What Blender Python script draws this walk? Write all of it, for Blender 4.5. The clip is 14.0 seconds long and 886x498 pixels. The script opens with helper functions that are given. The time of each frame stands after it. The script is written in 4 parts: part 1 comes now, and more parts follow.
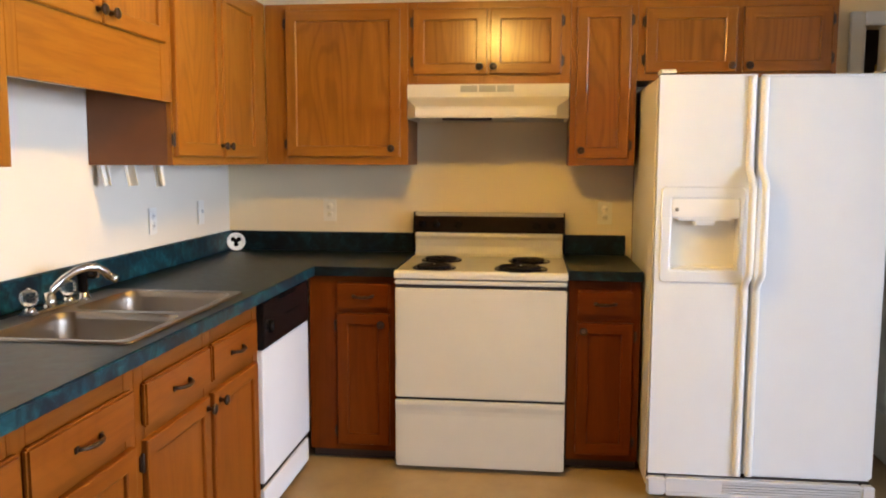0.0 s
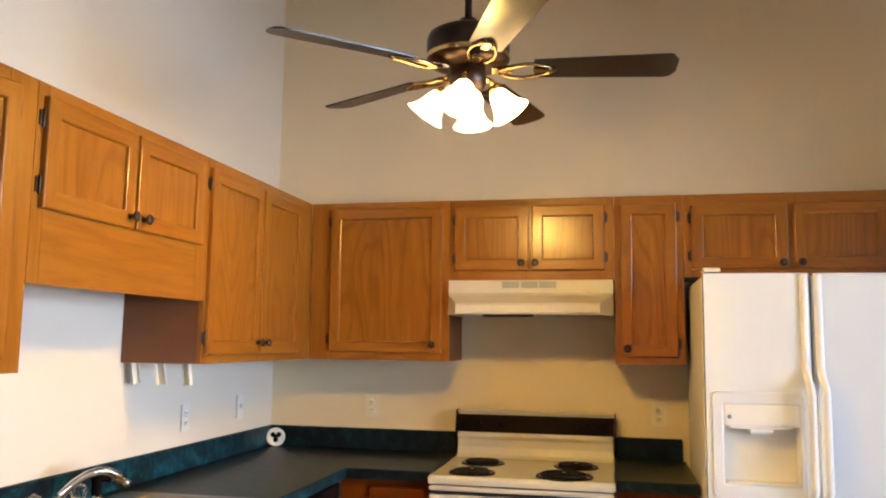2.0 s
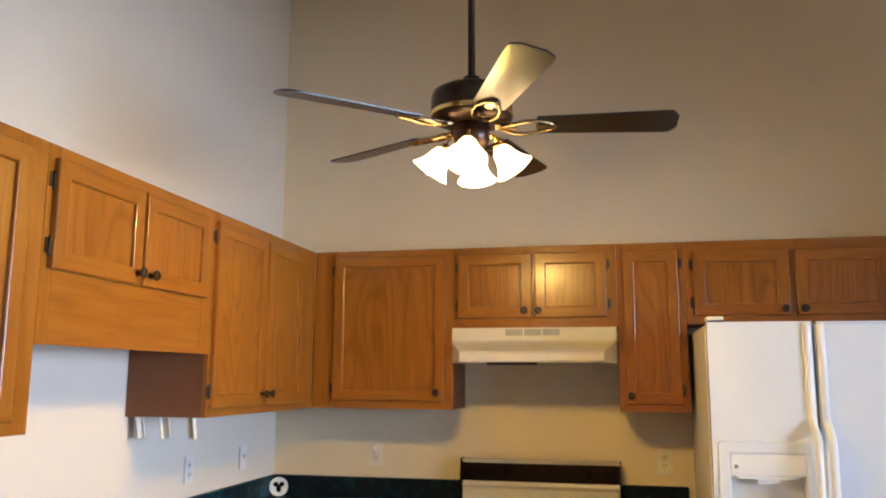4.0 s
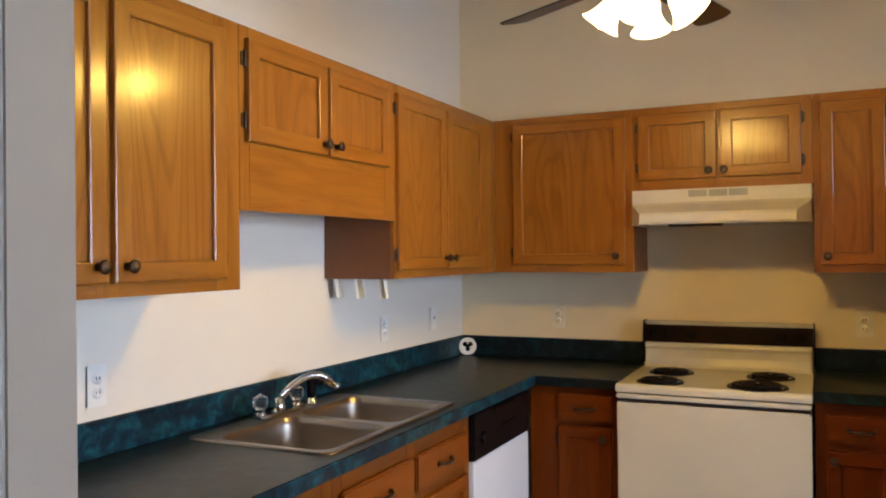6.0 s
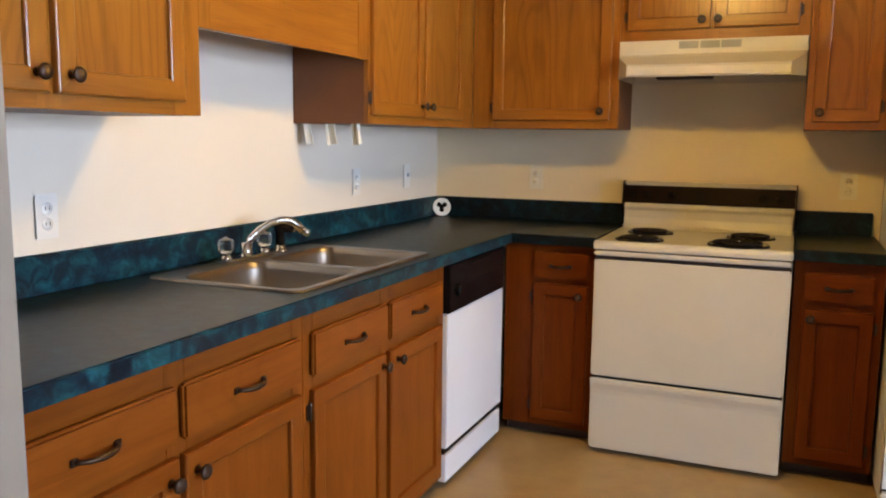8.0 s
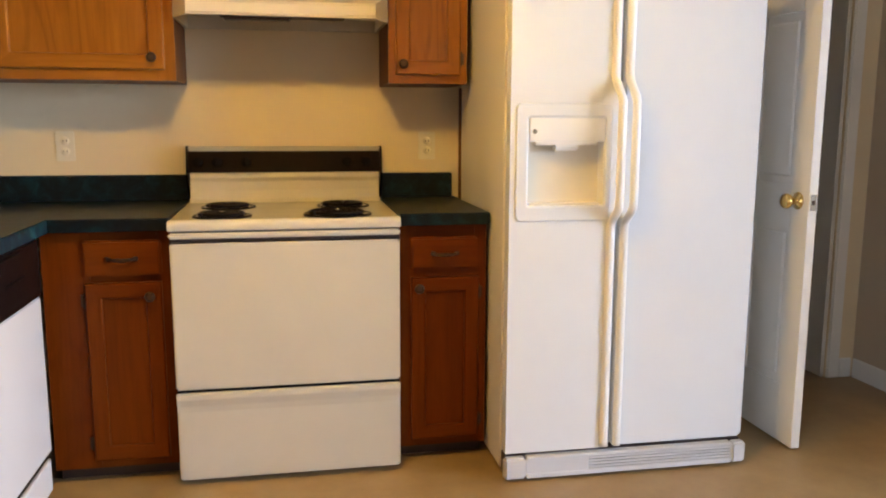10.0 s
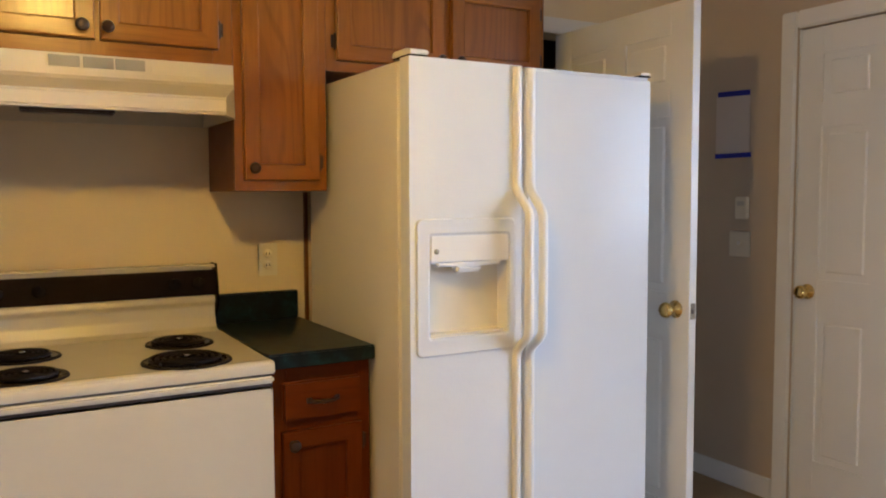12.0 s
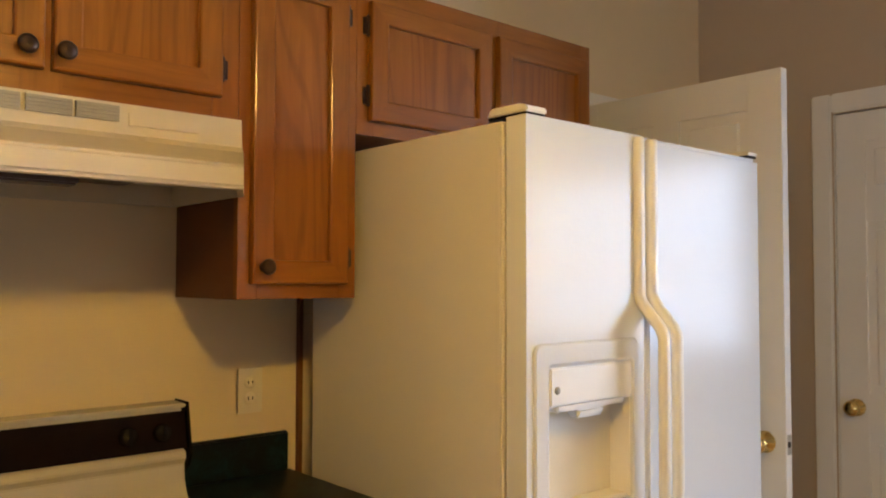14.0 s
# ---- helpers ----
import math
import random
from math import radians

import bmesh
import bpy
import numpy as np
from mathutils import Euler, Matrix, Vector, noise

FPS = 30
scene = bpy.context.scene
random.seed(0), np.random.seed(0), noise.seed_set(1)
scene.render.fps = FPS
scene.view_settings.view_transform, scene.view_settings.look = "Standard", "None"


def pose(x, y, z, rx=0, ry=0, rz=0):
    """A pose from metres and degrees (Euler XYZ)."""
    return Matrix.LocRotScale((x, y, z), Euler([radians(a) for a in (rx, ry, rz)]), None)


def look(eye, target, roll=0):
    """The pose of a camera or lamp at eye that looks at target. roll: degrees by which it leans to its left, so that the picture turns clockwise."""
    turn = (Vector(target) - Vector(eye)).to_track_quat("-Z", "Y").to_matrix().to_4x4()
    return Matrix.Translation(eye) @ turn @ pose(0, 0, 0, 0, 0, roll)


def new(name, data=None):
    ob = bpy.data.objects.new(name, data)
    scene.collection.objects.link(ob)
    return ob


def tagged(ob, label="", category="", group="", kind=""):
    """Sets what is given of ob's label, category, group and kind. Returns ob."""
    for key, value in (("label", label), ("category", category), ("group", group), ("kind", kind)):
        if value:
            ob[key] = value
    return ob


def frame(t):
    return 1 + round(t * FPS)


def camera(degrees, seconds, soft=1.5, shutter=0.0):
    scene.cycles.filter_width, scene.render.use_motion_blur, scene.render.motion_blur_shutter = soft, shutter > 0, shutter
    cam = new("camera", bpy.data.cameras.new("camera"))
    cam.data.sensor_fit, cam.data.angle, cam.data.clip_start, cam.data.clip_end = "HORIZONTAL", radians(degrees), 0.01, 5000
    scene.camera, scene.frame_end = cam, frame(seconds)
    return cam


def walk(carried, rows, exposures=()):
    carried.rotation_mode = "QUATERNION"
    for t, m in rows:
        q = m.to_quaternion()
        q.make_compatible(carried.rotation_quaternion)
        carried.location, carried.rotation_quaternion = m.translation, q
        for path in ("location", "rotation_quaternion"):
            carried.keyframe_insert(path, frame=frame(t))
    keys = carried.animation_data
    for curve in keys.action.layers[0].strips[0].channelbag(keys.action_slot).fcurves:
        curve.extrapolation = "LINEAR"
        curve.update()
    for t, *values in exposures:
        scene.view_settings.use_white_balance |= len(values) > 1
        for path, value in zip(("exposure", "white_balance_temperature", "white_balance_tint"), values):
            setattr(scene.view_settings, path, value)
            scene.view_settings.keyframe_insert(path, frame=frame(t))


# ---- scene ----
cam = camera(57.5, 14.0, soft=2.0)
PATH = [
    (0, (1.632, -4.177, 1.39), (1.407, -2.202, 1.174), 0.2),
    (0.5, (1.764, -4.125, 1.427), (1.363, -2.168, 1.318), -1.6),
    (1, (1.821, -4.084, 1.424), (1.293, -2.155, 1.428), 0.1),
    (1.5, (1.821, -4.051, 1.484), (1.342, -2.113, 1.6), 0.2),
    (2, (1.799, -4.054, 1.463), (1.377, -2.112, 1.691), 0.7),
    (2.5, (1.783, -4.039, 1.512), (1.39, -2.101, 1.807), 0.2),
    (2.7, (1.786, -4.042, 1.514), (1.397, -2.105, 1.831), 0.3),
    (4.8, (1.783, -4.095, 1.517), (1.277, -2.185, 1.826), 0.1),
    (5, (1.793, -4.092, 1.512), (1.234, -2.189, 1.768), -0.1),
    (5.5, (1.806, -4.092, 1.486), (1.093, -2.228, 1.627), -0.4),
    (6, (1.835, -4.104, 1.466), (0.976, -2.297, 1.479), -0.6),
    (6.5, (1.857, -4.118, 1.428), (0.923, -2.352, 1.333), -0.7),
    (7, (1.856, -4.107, 1.383), (0.902, -2.363, 1.165), -0.1),
    (7.2, (1.855, -4.104, 1.369), (0.89, -2.369, 1.132), 0.4),
    (9.3, (1.529, -3.595, 1.277), (1.407, -1.63, 0.926), 0.3),
    (9.5, (1.519, -3.534, 1.28), (1.503, -1.568, 0.912), 0.3),
    (10, (1.413, -3.398, 1.23), (1.781, -1.457, 0.919), 0.2),
    (10.5, (1.336, -3.29, 1.265), (1.966, -1.412, 0.989), -0.3),
    (11, (1.3, -3.138, 1.307), (2.052, -1.293, 1.133), 0.4),
    (11.5, (1.243, -2.972, 1.351), (2.147, -1.192, 1.241), 2.3),
    (12, (1.1, -2.803, 1.357), (2.093, -1.072, 1.224), -0.2),
    (12.5, (1.024, -2.629, 1.357), (2.032, -0.906, 1.234), 0.6),
    (13, (1.031, -2.393, 1.394), (2.041, -0.667, 1.436), -0.2),
    (13.5, (1.027, -2.159, 1.405), (2.148, -0.504, 1.475), 2.0),
    (14, (0.997, -1.901, 1.416), (2.305, -0.39, 1.491), 0.1),
]
EXPOSURES = [(t, e, k, 19) for t, e, k in ((0.0, -0.69, 6550), (2.5, -0.74, 6400), (5.0, -1.09, 5750), (6.0, -1.19, 6200), (7.0, -1.19, 6200), (9.5, -0.51, 6650), (10.3, -0.79, 6600), (11.0, -1.11, 6300), (11.5, -1.19, 6150), (12.0, -1.05, 6120), (12.5, -1.07, 6300), (13.5, -1.17, 6600), (14.0, -1.14, 6580))]
walk(cam, [(t, look(eye, target, roll)) for t, eye, target, roll in PATH], EXPOSURES)

# ---- light ----
SHADE_GLOW, BULB_GLOW = 22.0, 1800.0
DAY_EAST, DAY_WEST = 960.0, 60.0
world = bpy.data.worlds.new("sky")
scene.world = world
world.use_nodes = True
wn = world.node_tree
sky = wn.nodes.new("ShaderNodeTexSky")
sky.sky_type, sky.sun_disc, sky.sun_elevation, sky.sun_rotation = "NISHITA", False, radians(48), radians(200)
wn.links.new(sky.outputs[0], wn.nodes["Background"].inputs[0])
wn.nodes["Background"].inputs[1].default_value = 0.1


def window_light(name, m, w, h, power, colour):
    data = bpy.data.lights.new(name, "AREA")
    data.shape, data.size, data.size_y, data.energy, data.color = "RECTANGLE", w, h, power, colour
    ob = new(name, data)
    ob.matrix_world = m
    return ob


# ---- materials ----
def nodes_of(name):
    m = bpy.data.materials.new(name)
    m.use_nodes = True
    return m, m.node_tree, m.node_tree.nodes["Principled BSDF"]


def ramp(nt, fac, stops):
    r = nt.nodes.new("ShaderNodeValToRGB")
    while len(r.color_ramp.elements) < len(stops):
        r.color_ramp.elements.new(0.5)
    for e, (p, c) in zip(r.color_ramp.elements, stops):
        e.position, e.color = p, (*c, 1)
    nt.links.new(fac, r.inputs[0])
    return r.outputs[0]


def noise_tex(nt, scale, detail=4.0, rough=0.55, stretch=(1, 1, 1), shift=None, twist=0.0):
    co = nt.nodes.new("ShaderNodeTexCoord")
    mp = nt.nodes.new("ShaderNodeMapping")
    mp.inputs["Scale"].default_value = stretch
    nt.links.new(co.outputs["Object"], mp.inputs[0])
    if shift:
        info = nt.nodes.new("ShaderNodeObjectInfo")
        mul = nt.nodes.new("ShaderNodeMath")
        mul.operation = "MULTIPLY"
        mul.inputs[1].default_value = shift
        nt.links.new(info.outputs["Random"], mul.inputs[0])
        nt.links.new(mul.outputs[0], mp.inputs["Location"])
    n = nt.nodes.new("ShaderNodeTexNoise")
    n.inputs["Scale"].default_value, n.inputs["Detail"].default_value, n.inputs["Roughness"].default_value = scale, detail, rough
    n.inputs["Distortion"].default_value = twist
    nt.links.new(mp.outputs[0], n.inputs["Vector"])
    return n.outputs[0]


def bumped(nt, b, fac, strength, distance, slot="Normal"):
    bump = nt.nodes.new("ShaderNodeBump")
    bump.inputs["Strength"].default_value, bump.inputs["Distance"].default_value = strength, distance
    nt.links.new(fac, bump.inputs["Height"])
    nt.links.new(bump.outputs[0], b.inputs[slot])


def rough_from(nt, b, fac, lo, hi):
    mr = nt.nodes.new("ShaderNodeMapRange")
    mr.inputs[3].default_value, mr.inputs[4].default_value = lo, hi
    nt.links.new(fac, mr.inputs[0])
    nt.links.new(mr.outputs[0], b.inputs["Roughness"])


def painted(name, c, rough=0.5, vary=0.06, scale=3.0, bump=0.05, fine=180.0, metal=0.0, coat=0.0, spec=0.5):
    """A paint, plastic, enamel or metal: one colour with faint stains at a large scale and relief at a small one."""
    m, nt, b = nodes_of(name)
    big = noise_tex(nt, scale, 5)
    lo, hi = tuple(v * (1 - vary) for v in c), tuple(min(1, v * (1 + vary)) for v in c)
    nt.links.new(ramp(nt, big, [(0.3, lo), (0.7, hi)]), b.inputs["Base Color"])
    rough_from(nt, b, noise_tex(nt, scale * 4, 4), max(0.02, rough * 0.85), min(1, rough * 1.15))
    b.inputs["Metallic"].default_value, b.inputs["Coat Weight"].default_value = metal, coat
    b.inputs["Coat Roughness"].default_value = 0.12
    b.inputs["Specular IOR Level"].default_value = spec
    if bump:
        bumped(nt, b, noise_tex(nt, fine, 3), bump, 0.002)
    return m


def oak(name, stretch, red=1.0, green=1.0, varnish=0.42, figure=0.16, gloss=0.2):
    """Honey-stained oak under a glossy varnish; the grain runs along the axis that is not stretched. figure: strength of the growth-ring arches."""
    m, nt, b = nodes_of(name)
    grain = noise_tex(nt, 2.2, 6, 0.62, stretch, 9.0, 0.6)
    broad = noise_tex(nt, 0.9, 3, 0.5, tuple(min(s, 6) for s in stretch), 5.0)
    pores = noise_tex(nt, 9.0, 3, 0.5, tuple(s * (1.0 if s > 1 else 0.5) for s in stretch), 3.0, 0.3)
    col = ramp(nt, grain, [(0.28, (0.236 * red, 0.0805 * green, 0.0068 * green)), (0.45, (0.258 * red, 0.0900 * green, 0.0078 * green)), (0.62, (0.290 * red, 0.1075 * green, 0.0100 * green)), (0.78, (0.262 * red, 0.0935 * green, 0.0080 * green))])
    tone = ramp(nt, broad, [(0.3, (0.76, 0.70, 0.62)), (0.7, (1.0, 1.0, 1.0))])
    pore = ramp(nt, pores, [(0.36, (0.60, 0.50, 0.40)), (0.47, (1, 1, 1))])
    # nested arches of the growth rings, drawn out along the grain
    arch = noise_tex(nt, 0.8, 2, 0.4, tuple(4.0 if s > 1 else 0.75 for s in stretch), 7.0, 0.35)
    many = nt.nodes.new("ShaderNodeMath")
    many.operation, many.inputs[1].default_value = "MULTIPLY", 125.0
    nt.links.new(arch, many.inputs[0])
    wave = nt.nodes.new("ShaderNodeMath")
    wave.operation = "SINE"
    nt.links.new(many.outputs[0], wave.inputs[0])
    rings = ramp(nt, wave.outputs[0], [(0.0, (1, 1, 1)), (0.35, (0.98, 0.96, 0.93)), (1.0, (0.62, 0.50, 0.38))])
    prev = col
    for extra, weight in ((tone, 0.55), (rings, figure), (pore, 0.24)):
        mix = nt.nodes.new("ShaderNodeMixRGB")
        mix.blend_type = "MULTIPLY"
        mix.inputs[0].default_value = weight
        nt.links.new(prev, mix.inputs[1])
        nt.links.new(extra, mix.inputs[2])
        prev = mix.outputs[0]
    nt.links.new(prev, b.inputs["Base Color"])
    rough_from(nt, b, broad, 0.26, 0.4)
    b.inputs["Coat Weight"].default_value, b.inputs["Coat Roughness"].default_value = varnish, 0.18
    b.inputs["Specular IOR Level"].default_value = gloss
    bumped(nt, b, pores, 0.2, 0.0009)
    # the varnish lies in small uneven pools
    bumped(nt, b, noise_tex(nt, 55, 3, 0.5, tuple(1.0 if s > 1 else 0.45 for s in stretch), 4.0), 0.22, 0.0012, "Coat Normal")
    return m


OAK_V = oak("honey_oak_upright", (10, 10, 0.9))
OAK_H = oak("honey_oak_across", (0.9, 10, 10))
OAK_P = oak("honey_oak_panel", (10, 10, 0.9), figure=0.44)
# copy of the honey oak with the dimmer light low down put into its colour
BASE_V = oak("dimmed_oak_upright", (10, 10, 0.9), 0.65, 0.475, 0.10, 0.16, 0.12)
BASE_H = oak("dimmed_oak_across", (0.9, 10, 10), 0.65, 0.475, 0.10, 0.16, 0.12)
BASE_P = oak("dimmed_oak_panel", (10, 10, 0.9), 0.65, 0.475, 0.10, 0.2, 0.12)
# darkest, reddest copy of the oak: the back run's shade is in the colour
SHADED_V = oak("shaded_oak_upright", (10, 10, 0.9), 0.43, 0.255, 0.04, 0.12, 0.06)
SHADED_H = oak("shaded_oak_across", (0.9, 10, 10), 0.43, 0.255, 0.04, 0.12, 0.06)
SHADED_P = oak("shaded_oak_panel", (10, 10, 0.9), 0.43, 0.255, 0.04, 0.15, 0.06)
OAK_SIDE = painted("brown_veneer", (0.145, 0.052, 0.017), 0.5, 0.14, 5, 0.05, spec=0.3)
TOE = painted("toe_and_gap_dark", (0.03, 0.014, 0.008), 0.6)
WALL = painted("beige_wall_paint", (0.72, 0.65, 0.54), 0.6, 0.03, 1.4, 0.16, 130)
# hall wall: the warm brown shade lying on it is mixed into the colour
HALL_SHADED = painted("shaded_hall_wall", (0.49, 0.39, 0.285), 0.6, 0.04, 1.4, 0.16, 130)
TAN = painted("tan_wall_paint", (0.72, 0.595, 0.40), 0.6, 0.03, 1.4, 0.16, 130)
# wing wall: a darker colour holds down the daylight on its end face
WING = painted("dimmed_wing_taupe", (0.245, 0.208, 0.165), 0.6, 0.03, 1.4, 0.16, 130)
# tone of the walls out of view, kept dark so they bounce less light
UNSEEN_WALL = painted("unseen_wall_dark", (0.37, 0.312, 0.24), 0.6, 0.03, 1.4, 0.16, 130)
CEIL = painted("ceiling_paint", (0.68, 0.63, 0.55), 0.8, 0.03, 1.2, 0.25, 90)
WHITE = painted("white_gloss_paint", (0.78, 0.77, 0.74), 0.32, 0.03, 2.5, 0.05, 60)
ENAMEL = painted("almond_enamel", (0.50, 0.465, 0.385), 0.24, 0.03, 3, 0.02, 60, coat=0.25)
HOOD = painted("almond_hood_paint", (0.56, 0.50, 0.39), 0.42, 0.04, 3, 0.03, 90, spec=0.35)
FRIDGE = painted("white_textured_steel", (0.70, 0.725, 0.755), 0.115, 0.02, 3, 0.16, 90, spec=0.3)
FRIDGE_SIDE = painted("almond_textured_steel", (0.69, 0.66, 0.585), 0.42, 0.03, 3, 0.10, 260)
IVORY = painted("ivory_plastic", (0.52, 0.48, 0.42), 0.4, 0.03, 6, 0.02)
ALMOND_PLATE = painted("almond_plate", (0.72, 0.655, 0.53), 0.4, 0.03, 6, 0.0)
PLATE = painted("off_white_plate", (0.74, 0.71, 0.65), 0.4, 0.03, 6, 0.0)
CREAM = painted("cream_plastic", (0.75, 0.71, 0.61), 0.35, 0.05, 6, 0.02)
HANDLE = painted("off_white_handle", (0.80, 0.78, 0.72), 0.36, 0.03, 6, 0.0)
DISHWASHER = painted("white_enamelled_steel", (0.66, 0.66, 0.67), 0.3, 0.03, 3, 0.02, 60)
GRILLE = painted("pale_grey_plastic", (0.60, 0.60, 0.62), 0.4, 0.04, 6, 0.02)
PALE = painted("white_plastic", (0.80, 0.79, 0.76), 0.35, 0.03, 6, 0.02)
BLACK = painted("black_plastic", (0.006, 0.005, 0.005), 0.25, 0.1, 4, 0.0, spec=0.08)
PANEL_BLACK = painted("dark_glass_panel", (0.007, 0.003, 0.002), 0.4, 0.25, 8, 0.0, spec=0.05)
BURNER = painted("blackened_coil", (0.006, 0.004, 0.004), 0.6, 0.3, 20, 0.05, spec=0.15)
PAN = painted("drip_pan", (0.010, 0.006, 0.004), 0.16, 0.3, 12, 0.02, spec=0.6)
STEEL = painted("brushed_stainless", (0.33, 0.285, 0.245), 0.30, 0.04, 3, 0.0, 200, metal=1.0)
CHROME = painted("chrome", (0.75, 0.75, 0.75), 0.08, 0.03, 5, 0.0, metal=1.0)
BRASS = painted("polished_brass", (0.78, 0.55, 0.20), 0.16, 0.06, 9, 0.0, metal=1.0)
ANTIQUE = painted("antique_brass", (0.40, 0.30, 0.15), 0.24, 0.1, 12, 0.0, metal=1.0)
BRONZE = painted("oil_rubbed_bronze", (0.045, 0.024, 0.014), 0.35, 0.3, 20, 0.03, metal=0.6)
BLADE = painted("dark_walnut_blade", (0.011, 0.006, 0.004), 0.3, 0.15, 5, 0.0)
VENT_GREY = painted("grey_vent", (0.30, 0.28, 0.23), 0.5, 0.1, 8, 0.0)
TAPE = painted("blue_masking_tape", (0.010, 0.020, 0.30), 0.6, 0.15, 20, 0.1)
PAPER = painted("white_paper", (0.61, 0.53, 0.47), 0.8, 0.03, 5, 0.03)
DARK_ROOM = painted("unlit_room_dark", (0.09, 0.065, 0.045), 0.8, 0.05)
FILTER_DARK = painted("shaded_filter_mesh", (0.07, 0.055, 0.038), 0.55, 0.25, 14, 0.3, 400)
LIVING_DARK = painted("dark_living_floor", (0.16, 0.12, 0.085), 0.9, 0.15, 4, 0.4, 200)
GROUND = painted("dry_grass_ground", (0.10, 0.12, 0.05), 0.9, 0.3, 0.8, 0.3, 30)


def laminate(name, veins=1.0):
    """Dark green laminate with a mottled teal marbling; veins: how bright the marbling is."""
    m, nt, b = nodes_of(name)
    a = noise_tex(nt, 19.0, 6, 0.62, twist=0.6)
    stops = [(0.32, (0.004, 0.005, 0.009)), (0.46, (0.004, 0.012, 0.022)), (0.57, (0.005, 0.040, 0.053)), (0.72, (0.012, 0.099, 0.118))]
    col = ramp(nt, a, [(p, tuple(0.004 + (v - 0.004) * veins for v in c)) for p, c in stops])
    nt.links.new(col, b.inputs["Base Color"])
    rough_from(nt, b, noise_tex(nt, 30, 4), 0.30, 0.38)
    b.inputs["Specular IOR Level"].default_value = 0.2
    bumped(nt, b, noise_tex(nt, 320, 2), 0.06, 0.001)
    return m


def vinyl(name):
    m, nt, b = nodes_of(name)
    a = noise_tex(nt, 5.0, 8, 0.7)
    c = noise_tex(nt, 0.9, 3)
    col = ramp(nt, a, [(0.3, (0.25, 0.16, 0.070)), (0.55, (0.32, 0.215, 0.10)), (0.75, (0.37, 0.26, 0.135))])
    tone = ramp(nt, c, [(0.3, (0.86, 0.84, 0.80)), (0.7, (1, 1, 1))])
    mix = nt.nodes.new("ShaderNodeMixRGB")
    mix.blend_type = "MULTIPLY"
    mix.inputs[0].default_value = 0.8
    nt.links.new(col, mix.inputs[1])
    nt.links.new(tone, mix.inputs[2])
    nt.links.new(mix.outputs[0], b.inputs["Base Color"])
    rough_from(nt, b, a, 0.32, 0.48)
    bumped(nt, b, noise_tex(nt, 60, 4), 0.08, 0.001)
    return m


GREEN = laminate("green_marbled_laminate")
# same laminate with weaker veins, coloured for the faces that daylight misses
GREEN_DIM = laminate("shaded_green_laminate", 0.3)
VINYL = vinyl("beige_sheet_vinyl")


def clear_glass(name, rough=0.02):
    m, nt, b = nodes_of(name)
    b.inputs["Transmission Weight"].default_value, b.inputs["Roughness"].default_value, b.inputs["IOR"].default_value = 1.0, rough, 1.45
    b.inputs["Base Color"].default_value = (0.95, 0.97, 0.97, 1)
    return m


GLASS = clear_glass("window_glass")
ACRYLIC = clear_glass("clear_acrylic", 0.22)


def glowing(name, c, strength):
    m, nt, b = nodes_of(name)
    b.inputs["Base Color"].default_value = (0.9, 0.86, 0.78, 1)
    b.inputs["Roughness"].default_value = 0.3
    b.inputs["Emission Color"].default_value, b.inputs["Emission Strength"].default_value = (*c, 1), strength
    return m


LIT_GLASS = glowing("lit_frosted_glass", (1.0, 0.66, 0.26), SHADE_GLOW)
LIT_BULB = glowing("lit_bulb", (1.0, 0.62, 0.11), BULB_GLOW)


# ---- mesh helpers ----
def box(bm, x0, x1, y0, y1, z0, z1, bevel=0.0, mat=0, segments=2):
    before = set(bm.faces)
    vs = bmesh.ops.create_cube(bm, size=1.0)["verts"]
    for v in vs:
        v.co = Vector((x0 + (v.co.x + 0.5) * (x1 - x0), y0 + (v.co.y + 0.5) * (y1 - y0), z0 + (v.co.z + 0.5) * (z1 - z0)))
    if bevel:
        bmesh.ops.bevel(bm, geom=list(set(e for v in vs for e in v.link_edges)), offset=bevel, segments=segments, affect="EDGES", clamp_overlap=True)
    for f in bm.faces:
        if f not in before:
            f.material_index = mat


def boxed(*a, **k):
    bm = bmesh.new()
    box(bm, *a, **k)
    return bm


def lathe(bm, profile, segments=24, m=None, mat=0, cap=True):
    """Turns (radius, height) pairs about z."""
    rings = []
    for r, z in profile:
        rings.append([bm.verts.new((r * math.cos(2 * math.pi * i / segments), r * math.sin(2 * math.pi * i / segments), z)) for i in range(segments)])
    made = []
    for a, b in zip(rings, rings[1:]):
        for i in range(segments):
            j = (i + 1) % segments
            made.append(bm.faces.new((a[i], a[j], b[j], b[i])))
    if cap:
        made.append(bm.faces.new(list(reversed(rings[0]))))
        made.append(bm.faces.new(rings[-1]))
    for f in made:
        f.material_index, f.smooth = mat, True
    if m is not None:
        bmesh.ops.transform(bm, matrix=m, verts=[v for ring in rings for v in ring])
    return bm


def turned(profile, segments=24, m=None, cap=True):
    return lathe(bmesh.new(), profile, segments, m, 0, cap)


